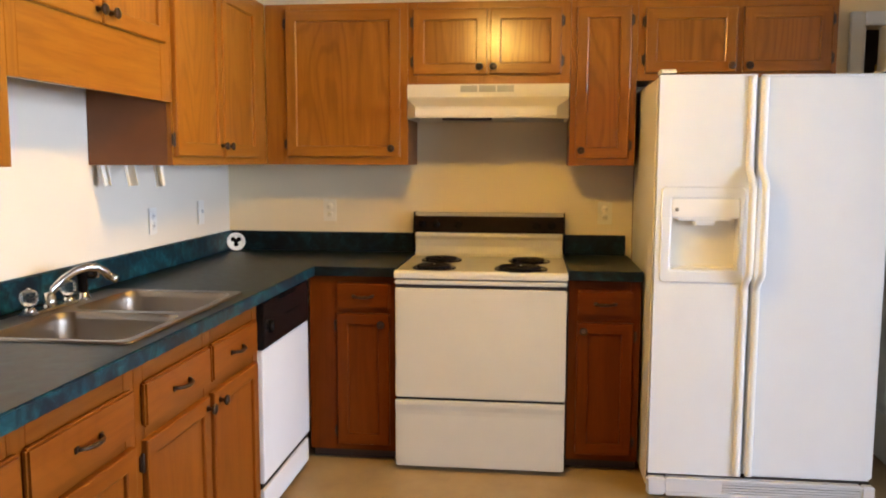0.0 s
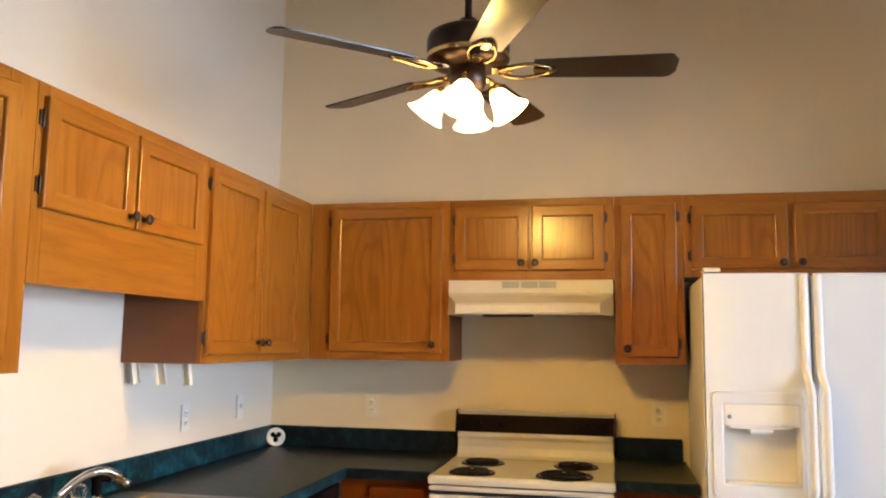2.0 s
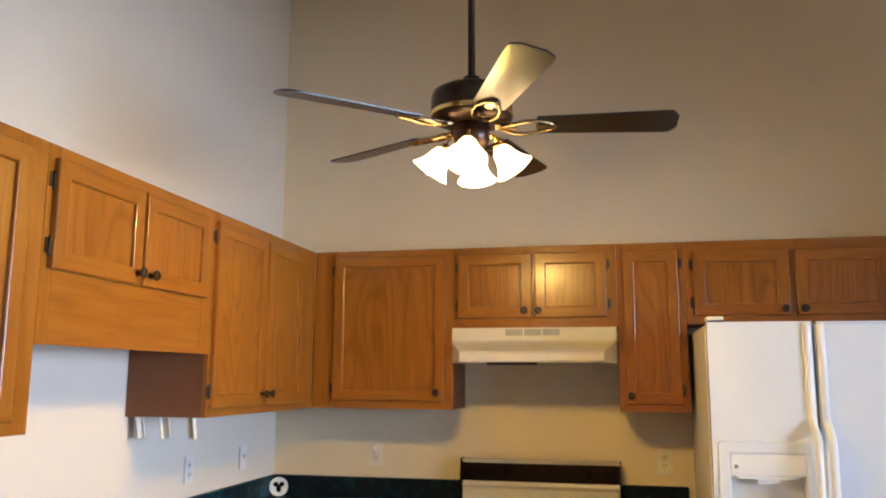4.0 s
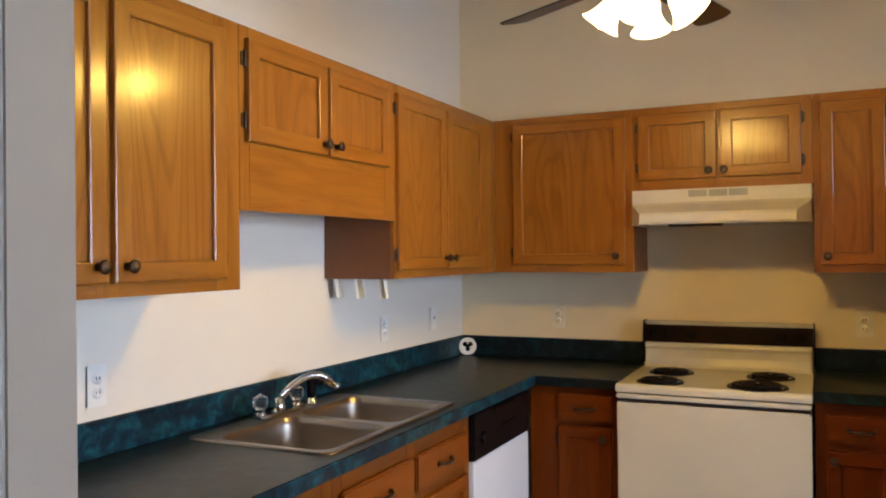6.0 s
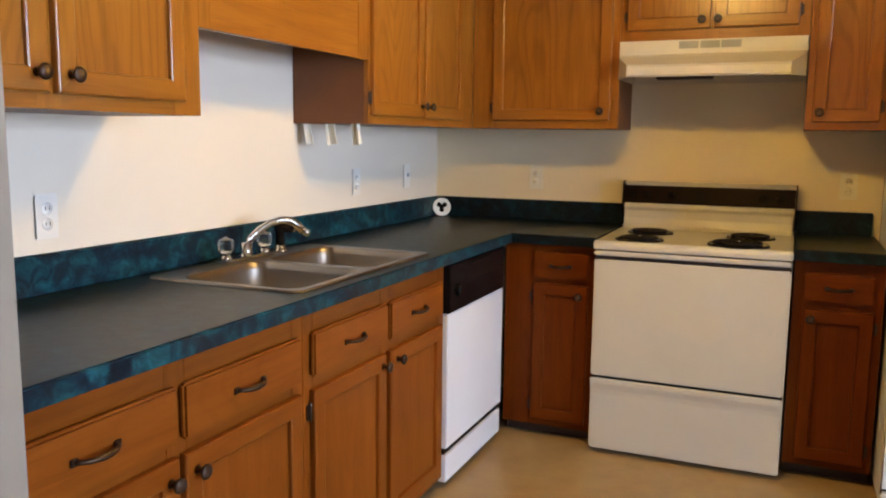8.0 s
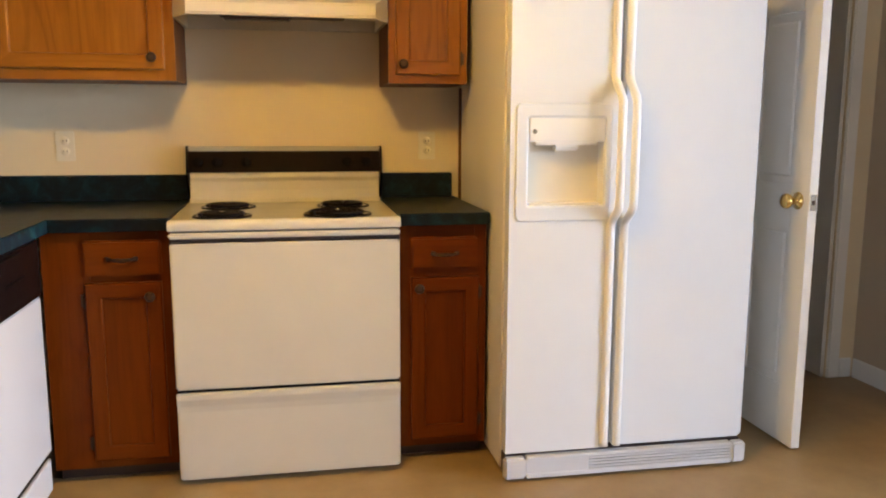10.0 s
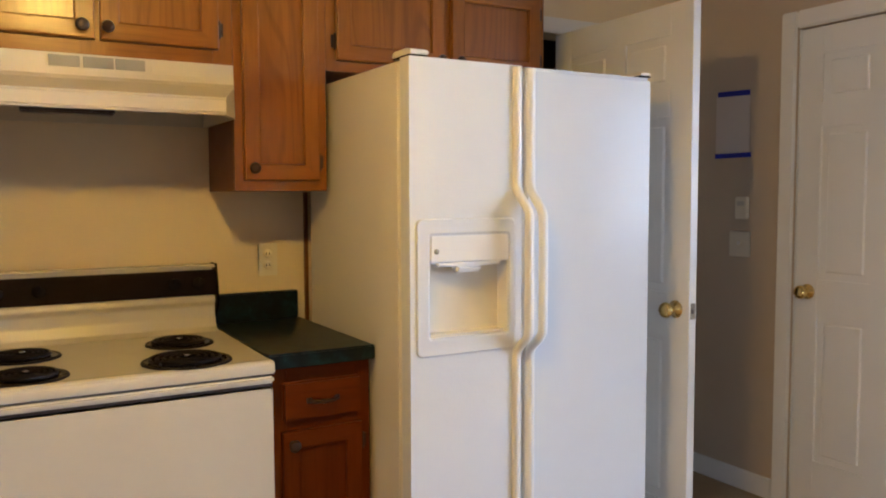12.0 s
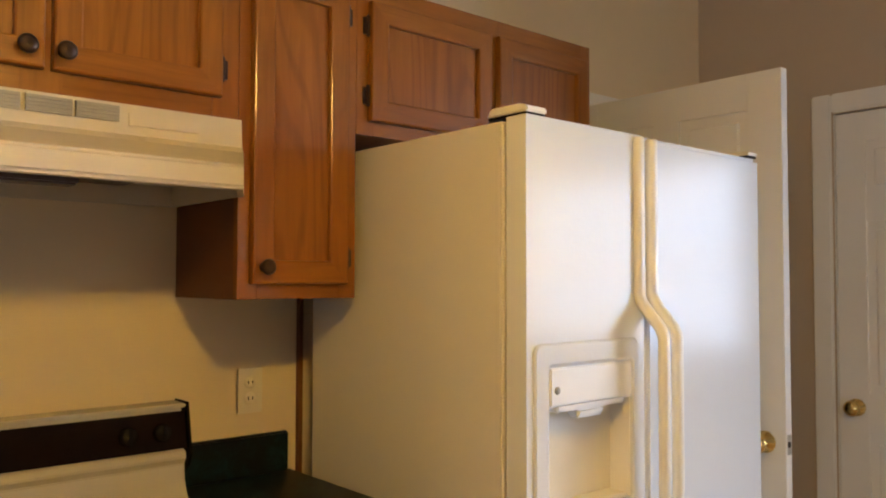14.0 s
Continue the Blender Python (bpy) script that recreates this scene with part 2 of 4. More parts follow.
def tube(bm, points, radius, sides=10, flat=1.0, axis=None):
    """Sweeps a round or flattened section along points. flat scales it across axis."""
    pts = [Vector(p) for p in points]
    rings = []
    for i, p in enumerate(pts):
        d = (pts[min(i + 1, len(pts) - 1)] - pts[max(i - 1, 0)]).normalized()
        u = Vector(axis) if axis else (Vector((0, 0, 1)) if abs(d.z) < 0.9 else Vector((1, 0, 0)))
        u = (u - d * u.dot(d)).normalized()
        v = d.cross(u)
        r = radius[i] if isinstance(radius, (list, tuple)) else radius
        rings.append([bm.verts.new(p + u * (r * math.cos(2 * math.pi * k / sides)) + v * (r * flat * math.sin(2 * math.pi * k / sides))) for k in range(sides)])
    for a, b in zip(rings, rings[1:]):
        for k in range(sides):
            f = bm.faces.new((a[k], a[(k + 1) % sides], b[(k + 1) % sides], b[k]))
            f.smooth = True
    bm.faces.new(list(reversed(rings[0])))
    bm.faces.new(rings[-1])
    return bm


def extruded(profile, x0, x1, bevel=0.0):
    """A section given as (y, z) pairs, drawn out along x."""
    bm = bmesh.new()
    a = [bm.verts.new((x0, y, z)) for y, z in profile]
    b = [bm.verts.new((x1, y, z)) for y, z in profile]
    n = len(a)
    bm.faces.new(a)
    bm.faces.new(list(reversed(b)))
    for i in range(n):
        bm.faces.new((a[i], b[i], b[(i + 1) % n], a[(i + 1) % n]))
    bmesh.ops.recalc_face_normals(bm, faces=bm.faces)
    if bevel:
        bmesh.ops.bevel(bm, geom=list(bm.edges), offset=bevel, segments=2, affect="EDGES", clamp_overlap=True)
    return bm


def mesh_of(name, bm, mats):
    bmesh.ops.recalc_face_normals(bm, faces=bm.faces)
    me = bpy.data.meshes.new(name)
    bm.to_mesh(me)
    bm.free()
    for m in mats if isinstance(mats, (list, tuple)) else [mats]:
        me.materials.append(m)
    return me


def part(name, bm, mats, parent, label="", m=None):
    ob = new(name, mesh_of(name, bm, mats))
    ob.parent = parent
    if m is not None:
        ob.matrix_local = m
    return tagged(ob, label)


def solid(name, bm, mats, label="", category="", kind="", group="", m=None):
    ob = new(name, mesh_of(name, bm, mats))
    if m is not None:
        ob.matrix_world = m
    return tagged(ob, label, category, group, kind)


def thing(name, m, label, category, group="", kind=""):
    ob = new(name)
    ob.matrix_world = m
    ob.empty_display_size = 0.1
    return tagged(ob, label, category, group, kind)


# ---- large structure ----
X_E, Y_S, TOP = 4.11, -6.6, 3.7
Y_LIVING = -1.53


def wall(name, label, boxes, mats=None):
    bm = bmesh.new()
    for b in boxes:
        box(bm, *b)
    return solid(name, bm, mats or WALL, label, "wall", "structure")


solid("floor", boxed(-0.15, 7.75, Y_S - 0.15, 2.2, -0.12, 0.0), VINYL, "beige mottled sheet vinyl kitchen floor", "floor", "structure")
# added dark sheet, out of view, that soaks up light bouncing off the floor
solid("floor_living", boxed(2.2 + 2.06, 7.6, -6.6, Y_LIVING, 0.002, 0.012), LIVING_DARK, "unseen dark living room floor, added to cut bounced light", "floor", "structure")
solid("ceiling", boxed(-0.15, 7.75, Y_S - 0.15, 0.15, TOP, TOP + 0.12), CEIL, "high pale painted ceiling over the kitchen", "ceiling", "structure")
W2_Y0, W2_Y1, W2_Z0, W2_Z1 = -4.85, -3.75, 0.75, 2.1
wall("wall_west", "tall beige painted wall behind the sink run",
     [(-0.13, 0.0, W2_Y1, 0.13, 0.0, TOP), (-0.13, 0.0, W2_Y0, W2_Y1, 0.0, W2_Z0), (-0.13, 0.0, W2_Y0, W2_Y1, W2_Z1, TOP), (-0.13, 0.0, Y_S - 0.13, W2_Y0, 0.0, TOP)])
# doorway in the north wall
DOOR_X0, DOOR_X1, DOOR_H = 3.185, 3.96, 2.045
wall("wall_north", "tall tan painted wall behind the cooker and refrigerator",
     [(0.0, DOOR_X0, 0.0, 0.13, 0.0, TOP), (DOOR_X0, DOOR_X1, 0.0, 0.13, DOOR_H, TOP), (DOOR_X1, X_E, 0.0, 0.13, 0.0, TOP)], TAN)
# closed door and window in the east wall
D2_Y0, D2_Y1 = -1.335, -0.565
X_FAR, Y_TURN = 7.6, -1.52
WIN_Y0, WIN_Y1, WIN_Z0, WIN_Z1 = -6.1, -1.8, 0.75, 2.5
wall("wall_east", "beige hall wall with a shut door, darkened brown for its shade",
     [(X_E, X_E + 0.13, D2_Y1, 0.13, 0.0, TOP), (X_E, X_E + 0.13, D2_Y0, D2_Y1, DOOR_H, TOP), (X_E, X_E + 0.13, Y_TURN, D2_Y0, 0.0, TOP)], HALL_SHADED)
wall("wall_living_north", "unseen living room wall, darkened to cut bounced light", [(X_E + 0.13, X_FAR, Y_TURN, Y_TURN + 0.13, 0.0, TOP)], UNSEEN_WALL)
wall("wall_living_east", "unseen living room wall with a wide window, darkened to cut bounced light",
     [(X_FAR, X_FAR + 0.13, WIN_Y1, Y_TURN + 0.13, 0.0, TOP), (X_FAR, X_FAR + 0.13, WIN_Y0, WIN_Y1, 0.0, WIN_Z0), (X_FAR, X_FAR + 0.13, WIN_Y0, WIN_Y1, WIN_Z1, TOP), (X_FAR, X_FAR + 0.13, Y_S - 0.13, WIN_Y0, 0.0, TOP)], UNSEEN_WALL)
# added header, never in view; it blocks daylight from the high walls
wall("wall_header", "unseen header added to keep window light off the upper walls", [(X_E, X_E + 0.13, Y_S, Y_TURN, 2.25, TOP)])
wall("wall_south", "unseen wall behind the walker, darkened to cut bounced light", [(0.0, X_FAR, Y_S - 0.13, Y_S, 0.0, TOP)], UNSEEN_WALL)
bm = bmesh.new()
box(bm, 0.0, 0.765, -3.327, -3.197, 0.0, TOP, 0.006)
solid("wall_wing", bm, WING, "short projecting wall at the end of the worktop, in a darkened taupe", "wall", "structure")
# room behind the open door, its darkness painted on; unseen box behind the shut one
wall("wall_back_room", "walls of the room beyond the open door, coloured dark as unlit",
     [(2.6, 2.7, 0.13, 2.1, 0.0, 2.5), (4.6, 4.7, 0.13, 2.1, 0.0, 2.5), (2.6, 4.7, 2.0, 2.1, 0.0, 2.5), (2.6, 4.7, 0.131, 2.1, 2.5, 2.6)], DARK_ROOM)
wall("wall_closet", "unseen dark box added behind the shut door", [(X_E + 0.7, X_E + 0.8, -1.36, 0.0, 0.0, 2.5), (X_E + 0.13, X_E + 0.8, -1.388, -1.36, 0.0, 2.5), (X_E + 0.13, X_E + 0.8, -0.4, -0.3, 0.0, 2.5), (X_E + 0.13, X_E + 0.8, -1.388, -0.3, 2.5, 2.6)], DARK_ROOM)
solid("ground", boxed(-60, 60, -60, 60, -0.4, -0.2), GROUND, "grassy ground outside the windows", "ground", "structure")


def window(name, m, w, h, label):
    """Local x across, z up, y into the wall; the inner wall face is at y = 0."""
    t = thing(name, m, label, "window", "", "structure")
    f = bmesh.new()
    n = max(1, round(w / 1.2))
    bars = [(0, 0.05, 0, h), (w - 0.05, w, 0, h), (0.05, w - 0.05, 0, 0.05), (0.05, w - 0.05, h - 0.05, h)] + [(w * i / n - 0.04, w * i / n + 0.04, 0.05, h - 0.05) for i in range(1, n)]
    for b in bars:
        box(f, b[0], b[1], 0.02, 0.09, b[2], b[3], bevel=0.003)
    part("window_frame", f, WHITE, t)
    for i in range(n):
        a, b = (0.05 if i == 0 else w * i / n + 0.04), (w - 0.05 if i == n - 1 else w * (i + 1) / n - 0.04)
        part("meeting_rail", boxed(a, b, 0.03, 0.08, h * 0.45 - 0.025, h * 0.45 + 0.025, bevel=0.003), WHITE, t)
        for c, d in ((0.05, h * 0.45 - 0.025), (h * 0.45 + 0.025, h - 0.05)):
            p = part("pane", boxed(a, b, 0.052, 0.058, c, d), GLASS, t, "clear glass pane")
            p.visible_shadow = False
    return t


window("window_1", pose(X_FAR, WIN_Y1, WIN_Z0, 0, 0, -90), WIN_Y1 - WIN_Y0, WIN_Z1 - WIN_Z0, "wide white framed living room window")
window_light("daylight_east", pose(X_FAR + 0.12, (WIN_Y0 + WIN_Y1) / 2, (WIN_Z0 + WIN_Z1) / 2, 0, 90, 0), WIN_Z1 - WIN_Z0, WIN_Y1 - WIN_Y0, DAY_EAST, (0.62, 0.79, 1.0))
window("window_2", pose(0.0, W2_Y0, W2_Z0, 0, 0, 90), W2_Y1 - W2_Y0, W2_Z1 - W2_Z0, "white framed window past the wing wall")
window_light("daylight_west", pose(-0.12, (W2_Y0 + W2_Y1) / 2, (W2_Z0 + W2_Z1) / 2, 0, -90, 0), W2_Z1 - W2_Z0, W2_Y1 - W2_Y0, DAY_WEST, (0.62, 0.79, 1.0))


def casing(name, boxes, label):
    bm = bmesh.new()
    for b in boxes:
        box(bm, *b, bevel=0.006)
    return solid(name, bm, WHITE, label, "door casing", "structure")


casing("trim_north_door", [(DOOR_X1, DOOR_X1 + 0.065, -0.018, -0.001, 0, DOOR_H + 0.065), (DOOR_X0 - 0.065, DOOR_X0, -0.018, -0.001, 0, DOOR_H + 0.065), (DOOR_X0, DOOR_X1, -0.018, -0.001, DOOR_H, DOOR_H + 0.065),
                           (DOOR_X1 - 0.018, DOOR_X1 - 0.001, 0.002, 0.128, 0, DOOR_H), (DOOR_X0 + 0.001, DOOR_X0 + 0.018, 0.002, 0.128, 0, DOOR_H)], "white painted casing and jamb of the open doorway")
casing("trim_east_door", [(X_E - 0.018, X_E - 0.001, D2_Y1 + 0.002, D2_Y1 + 0.075, 0, DOOR_H + 0.075), (X_E - 0.018, X_E - 0.001, D2_Y0 - 0.075, D2_Y0 - 0.002, 0, DOOR_H + 0.075), (X_E - 0.018, X_E - 0.001, D2_Y0, D2_Y1, DOOR_H + 0.002, DOOR_H + 0.075),
                          (X_E + 0.002, X_E + 0.128, D2_Y1 - 0.005, D2_Y1 - 0.001, 0, DOOR_H), (X_E + 0.002, X_E + 0.128, D2_Y0 + 0.001, D2_Y0 + 0.005, 0, DOOR_H)], "white painted casing round the shut door")
bm = bmesh.new()
box(bm, X_E - 0.014, X_E - 0.001, D2_Y1 + 0.08, -0.016, 0.0, 0.095, 0.004)
box(bm, X_E - 0.014, X_E - 0.001, Y_TURN, D2_Y0 - 0.08, 0.0, 0.095, 0.004)
box(bm, DOOR_X1 + 0.068, X_E - 0.016, -0.014, -0.001, 0.0, 0.095, 0.004)
solid("baseboard", bm, WHITE, "white painted baseboard along the hall wall", "baseboard", "structure")


# ---- doors ----
def knob_profile():
    return [(0.0, 0.0), (0.032, 0.0), (0.032, 0.004), (0.014, 0.010), (0.011, 0.028), (0.024, 0.036), (0.029, 0.048), (0.025, 0.060), (0.012, 0.066), (0.0, 0.067)]


def panel_door(name, m, w, h, label, knobs=((1, 0.0), (-1, 0.035))):
    """Local x from hinge to latch, y through the thickness (0 to 0.035), z up. Six moulded panels on both faces."""
    t = thing(name, m, label, "door", "", "structure")
    bm = bmesh.new()
    st, mid = 0.105, 0.09
    x1, x2 = st, (w - mid) / 2
    x3, x4 = (w + mid) / 2, w - st
    zs = [(0.22, 0.84), (0.99, 1.62), (1.72, h - 0.11)]
    for b in ((0, st, 0, h), (w - st, w, 0, h)):
        box(bm, b[0], b[1], 0, 0.035, b[2], b[3], 0.0015)
    rails = [(0, zs[0][0]), (zs[0][1], zs[1][0]), (zs[1][1], zs[2][0]), (zs[2][1], h)]
    for a, b in rails:
        box(bm, st, w - st, 0.0, 0.035, a, b)
    for a, b in zs:
        box(bm, x2, x3, 0.0, 0.035, a, b)
    part("leaf", bm, WHITE, t)
    for a, b in zs:
        for p, q in ((x1, x2), (x3, x4)):
            pb = boxed(p, q, 0.009, 0.026, a, b)
            box(pb, p + 0.030, q - 0.030, 0.003, 0.032, a + 0.030, b - 0.030, 0.006, 0, 1)
            part("panel", pb, WHITE, t, "raised moulded panel")
    for sgn, y in knobs:
        k = turned(knob_profile(), 24, pose(w - 0.062, y, 0.935, 90 * sgn, 0, 0))
        part("door_knob", k, BRASS, t, "polished brass door knob")
    part("latch_plate", boxed(w - 0.0005, w + 0.0015, 0.006, 0.029, 0.905, 0.962), CHROME, t, "bright latch plate")
    part("latch", boxed(w, w + 0.004, 0.012, 0.023, 0.925, 0.942, bevel=0.0015), TOE, t, "dark latch hole")
    for z in (0.2, 1.0, 1.8):
        part("hinge", turned([(0.006, z - 0.045), (0.006, z + 0.045)], 10, pose(-0.003, -0.004, 0)), BRASS, t)
    return t


# stands open at a right angle to its wall
panel_door("door_1", pose(3.25, -0.022, 0.012, 0, 0, -90), 0.768, 2.02, "white six panel door standing open beside the refrigerator", ((1, 0.0),))
panel_door("door_2", pose(X_E + 0.003, D2_Y0 + 0.008, 0.012, 0, 0, 90) @ pose(0, -0.035, 0), 0.754, 2.028, "white six panel door, shut, in the hall wall")


# ---- cabinets ----
def small_knob(parent, x, y, z):
    k = turned([(0.0, 0.0), (0.010, 0.0), (0.007, 0.004), (0.006, 0.014), (0.014, 0.019), (0.0175, 0.024), (0.0145, 0.029), (0.007, 0.030), (0.0, 0.0305)], 18, pose(x, y, z, 90, 0, 0))
    return part("knob", k, BRONZE, parent, "dark bronze round knob")


def pull(parent, x, y, z, w=0.10):
    bm = bmesh.new()
    pts, rad = [], []
    for i in range(13):
        s = -1 + i / 6
        pts.append((x + s * w / 2, y - 0.004 - 0.020 * (1 - abs(s) ** 3), z + 0.004 - 0.002 * (1 - s * s)))
        rad.append(0.0045 + 0.0025 * (1 - abs(s)))
    tube(bm, pts, rad, 8, 1.0)
    for s in (-1, 1):
        box(bm, x + s * w / 2 - 0.009, x + s * w / 2 + 0.009, y - 0.006, y, z - 0.004, z + 0.012, 0.002)
    return part("pull", bm, BRONZE, parent, "dark bronze arched pull")


def cabinet_door(parent, x0, x1, z0, z1, knob=None, hinge=None, rail=0.052, wood=(OAK_V, OAK_H, OAK_P)):
    """A framed door with a recessed flat panel, lying on the face frame at y = 0, front towards -y."""
    bm = bmesh.new()
    t = 0.019

    def loop(i, y):
        return [bm.verts.new(p) for p in ((x0 + i, y, z0 + i), (x1 - i, y, z0 + i), (x1 - i, y, z1 - i), (x0 + i, y, z1 - i))]

    loops = [loop(0.0, -0.0005), loop(0.0, -t + 0.005), loop(0.0015, -t + 0.0015), loop(0.005, -t), loop(rail - 0.005, -t), loop(rail - 0.001, -t + 0.002), loop(rail, -t + 0.006), loop(rail, -0.0005)]
    for p, q in zip(loops, loops[1:] + loops[:1]):
        for i in range(4):
            bm.faces.new((p[i], p[(i + 1) % 4], q[(i + 1) % 4], q[i])).material_index = 1 - i % 2
    d = part("door", bm, wood[:2], parent)
    pb = bmesh.new()
    a, b, c, e = x0 + rail, x1 - rail, z0 + rail, z1 - rail
    g = 0.0002
    outer = [pb.verts.new(p) for p in ((a - 0.002, -t + 0.004, c - 0.002), (b + 0.002, -t + 0.004, c - 0.002), (b + 0.002, -t + 0.004, e + 0.002), (a - 0.002, -t + 0.004, e + 0.002))]
    inner = [pb.verts.new(p) for p in ((a + g, -t + 0.011, c + g), (b - g, -t + 0.011, c + g), (b - g, -t + 0.011, e - g), (a + g, -t + 0.011, e - g))]
    back = [pb.verts.new((v.co.x, -0.001, v.co.z)) for v in outer]
    for i in range(4):
        j = (i + 1) % 4
        pb.faces.new((outer[i], outer[j], inner[j], inner[i]))
        pb.faces.new((outer[j], outer[i], back[i], back[j]))
    pb.faces.new(inner)
    pb.faces.new(list(reversed(back)))
    part("panel", pb, wood[2], d, "flat recessed oak panel")
    if knob:
        small_knob(d, knob[0], -t, knob[1])
    if hinge is not None:
        hx = x0 - 0.004 if hinge < 0 else x1 + 0.004
        for z in (z0 + 0.06, z1 - 0.06):
            hb = turned([(0.0, z - 0.028), (0.003, z - 0.026), (0.0045, z - 0.022), (0.0045, z + 0.022), (0.003, z + 0.026), (0.0, z + 0.028)], 8, pose(hx, -0.006, 0))
            box(hb, min(hx, hx - hinge * -0.012), max(hx, hx - hinge * -0.012), -0.004, -0.0005, z - 0.02, z + 0.02)
            part("hinge", hb, BRONZE, d, "dark bronze barrel hinge")
    return d


def drawer_front(parent, x0, x1, z0, z1, w=0.10, wood=BASE_H):
    bm = boxed(x0, x1, -0.019, -0.0005, z0, z1, bevel=0.006)
    d = part("drawer", bm, wood, parent)
    pull(d, (x0 + x1) / 2, -0.019, (z0 + z1) / 2 - 0.005, w)
    return d


def face_frame(parent, w, z0, z1, uprights, rails, wood=(OAK_V, OAK_H)):
    """uprights: (x0, x1) over the full height. rails: (x0, x1, z0, z1)."""
    bm = bmesh.new()
    for a, b in uprights:
        box(bm, a, b, 0.0, 0.0195, z0, z1, 0.001, 0)
    for a, b, c, d in rails:
        box(bm, a, b, 0.0004, 0.0195, c, d, 0.001, 1)
    return part("face_frame", bm, wood, parent)


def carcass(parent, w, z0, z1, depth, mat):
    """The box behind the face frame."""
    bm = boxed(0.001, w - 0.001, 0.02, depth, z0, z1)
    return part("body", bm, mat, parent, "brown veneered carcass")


U0, U1 = 1.372, 2.132


def wall_cabinet(m, w, z0, z1, label, doors, uprights, rails, extra=None, depth=0.322):
    t = thing("wall_cabinet", m, label, "cabinet", "oak wall cabinets")
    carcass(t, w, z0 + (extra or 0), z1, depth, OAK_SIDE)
    face_frame(t, w, z0, z1, uprights, rails)
    for d in doors:
        cabinet_door(t, *d)
    return t


def left(y):
    return pose(0.325, y, 0, 0, 0, 90)


def back(x):
    return pose(x, -0.325, 0)


# left run, from the wing wall to the corner (local x runs towards the corner)
w = 0.918
wall_cabinet(left(-3.193), w, U0, U1, "tall honey oak two-door wall cabinet over the worktop", [
    (0.022, 0.437, 1.405, 2.05 + 0.045, (0.405, 1.445), -1), (0.457, 0.845, 1.405, 2.095, (0.49, 1.445), 1)],
    [(0, 0.045), (0.415, 0.48), (0.82, w)], [(0.045, 0.82, U0, U0 + 0.05), (0.045, 0.82, U1 - 0.05, U1)])
w = 0.908
wall_cabinet(left(-2.274), w, 1.598, U1, "short honey oak two-door cabinet with a deep valance over the sink", [
    (0.024, 0.432, 1.797, 2.095, (0.405, 1.832), -1), (0.446, 0.852, 1.797, 2.095, (0.476, 1.832), 1)],
    [(0, 0.045), (w - 0.07, w)], [(0.41, 0.468, 1.83, U1 - 0.05), (0.045, w - 0.07, 1.5985, 1.83), (0.045, w - 0.07, U1 - 0.05, U1)], 0.17)
w = 1.039
wall_cabinet(left(-1.365), w, U0, U1, "honey oak two-door wall cabinet reaching into the corner", [
    (0.012, 0.449, 1.405, 2.095, (0.425, 1.45), -1), (0.463, 0.88, 1.405, 2.095, (0.492, 1.45), None)],
    [(0, 0.04), (0.43, 0.485), (0.86, w)], [(0.04, 0.86, U0, U0 + 0.05), (0.04, 0.86, U1 - 0.05, U1)])
# back run
w = 0.696
wall_cabinet(back(0.3265), w, U0, U1, "single-door honey oak corner wall cabinet", [
    (0.105, 0.66, 1.41, 2.1, (0.62, 1.45), -1)], [(0, 0.125), (0.64, w)], [(0.125, 0.64, U0, U0 + 0.055), (0.125, 0.64, U1 - 0.05, U1)])
w = 0.761
wall_cabinet(back(1.0235), w, 1.750, U1, "short two-door honey oak cabinet above the cooker hood", [
    (0.027, 0.374, 1.795, 2.097, (0.34, 1.828), -1), (0.388, 0.718, 1.795, 2.097, (0.405, 1.828), 1)],
    [(0, 0.045), (0.335, 0.41), (w - 0.06, w)], [(0.045, w - 0.06, 1.7505, 1.82), (0.045, w - 0.06, U1 - 0.05, U1)])
w = 0.301
wall_cabinet(back(1.7855), w, U0, U1, "narrow single-door honey oak wall cabinet", [
    (0.027, 0.272, 1.405, 2.095, (0.052, 1.442), 1)], [(0, 0.045), (w - 0.045, w)], [(0.045, w - 0.045, U0, U0 + 0.05), (0.045, w - 0.045, U1 - 0.05, U1)])
w = 0.872
wall_cabinet(back(2.0875), w, 1.760, U1, "two-door oak cabinet over the refrigerator", [
    (0.034, 0.437, 1.795, 2.085, (0.412, 1.822), -1), (0.464, 0.845, 1.795, 2.085, (0.489, 1.822), 1)],
    [(0, 0.05), (0.42, 0.48), (w - 0.045, w)], [(0.05, w - 0.045, 1.7605, 1.815), (0.05, w - 0.045, U1 - 0.055, U1)])

B0, B1 = 0.055, 0.872


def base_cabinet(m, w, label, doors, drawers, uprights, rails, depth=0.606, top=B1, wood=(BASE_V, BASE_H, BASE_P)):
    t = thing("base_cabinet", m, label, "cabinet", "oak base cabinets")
    carcass(t, w, B0, top, depth, OAK_SIDE)
    face_frame(t, w, B0, B1, uprights, rails, wood[:2])
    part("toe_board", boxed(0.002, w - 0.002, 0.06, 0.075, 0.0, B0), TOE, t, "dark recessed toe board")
    for d in doors:
        cabinet_door(t, *d, wood=wood)
    for d in drawers:
        drawer_front(t, *d, wood=wood[1])
    return t


def bleft(y):
    return pose(0.61, y, 0, 0, 0, 90)


def bback(x):
    return pose(x, -0.61, 0)


w = 0.944
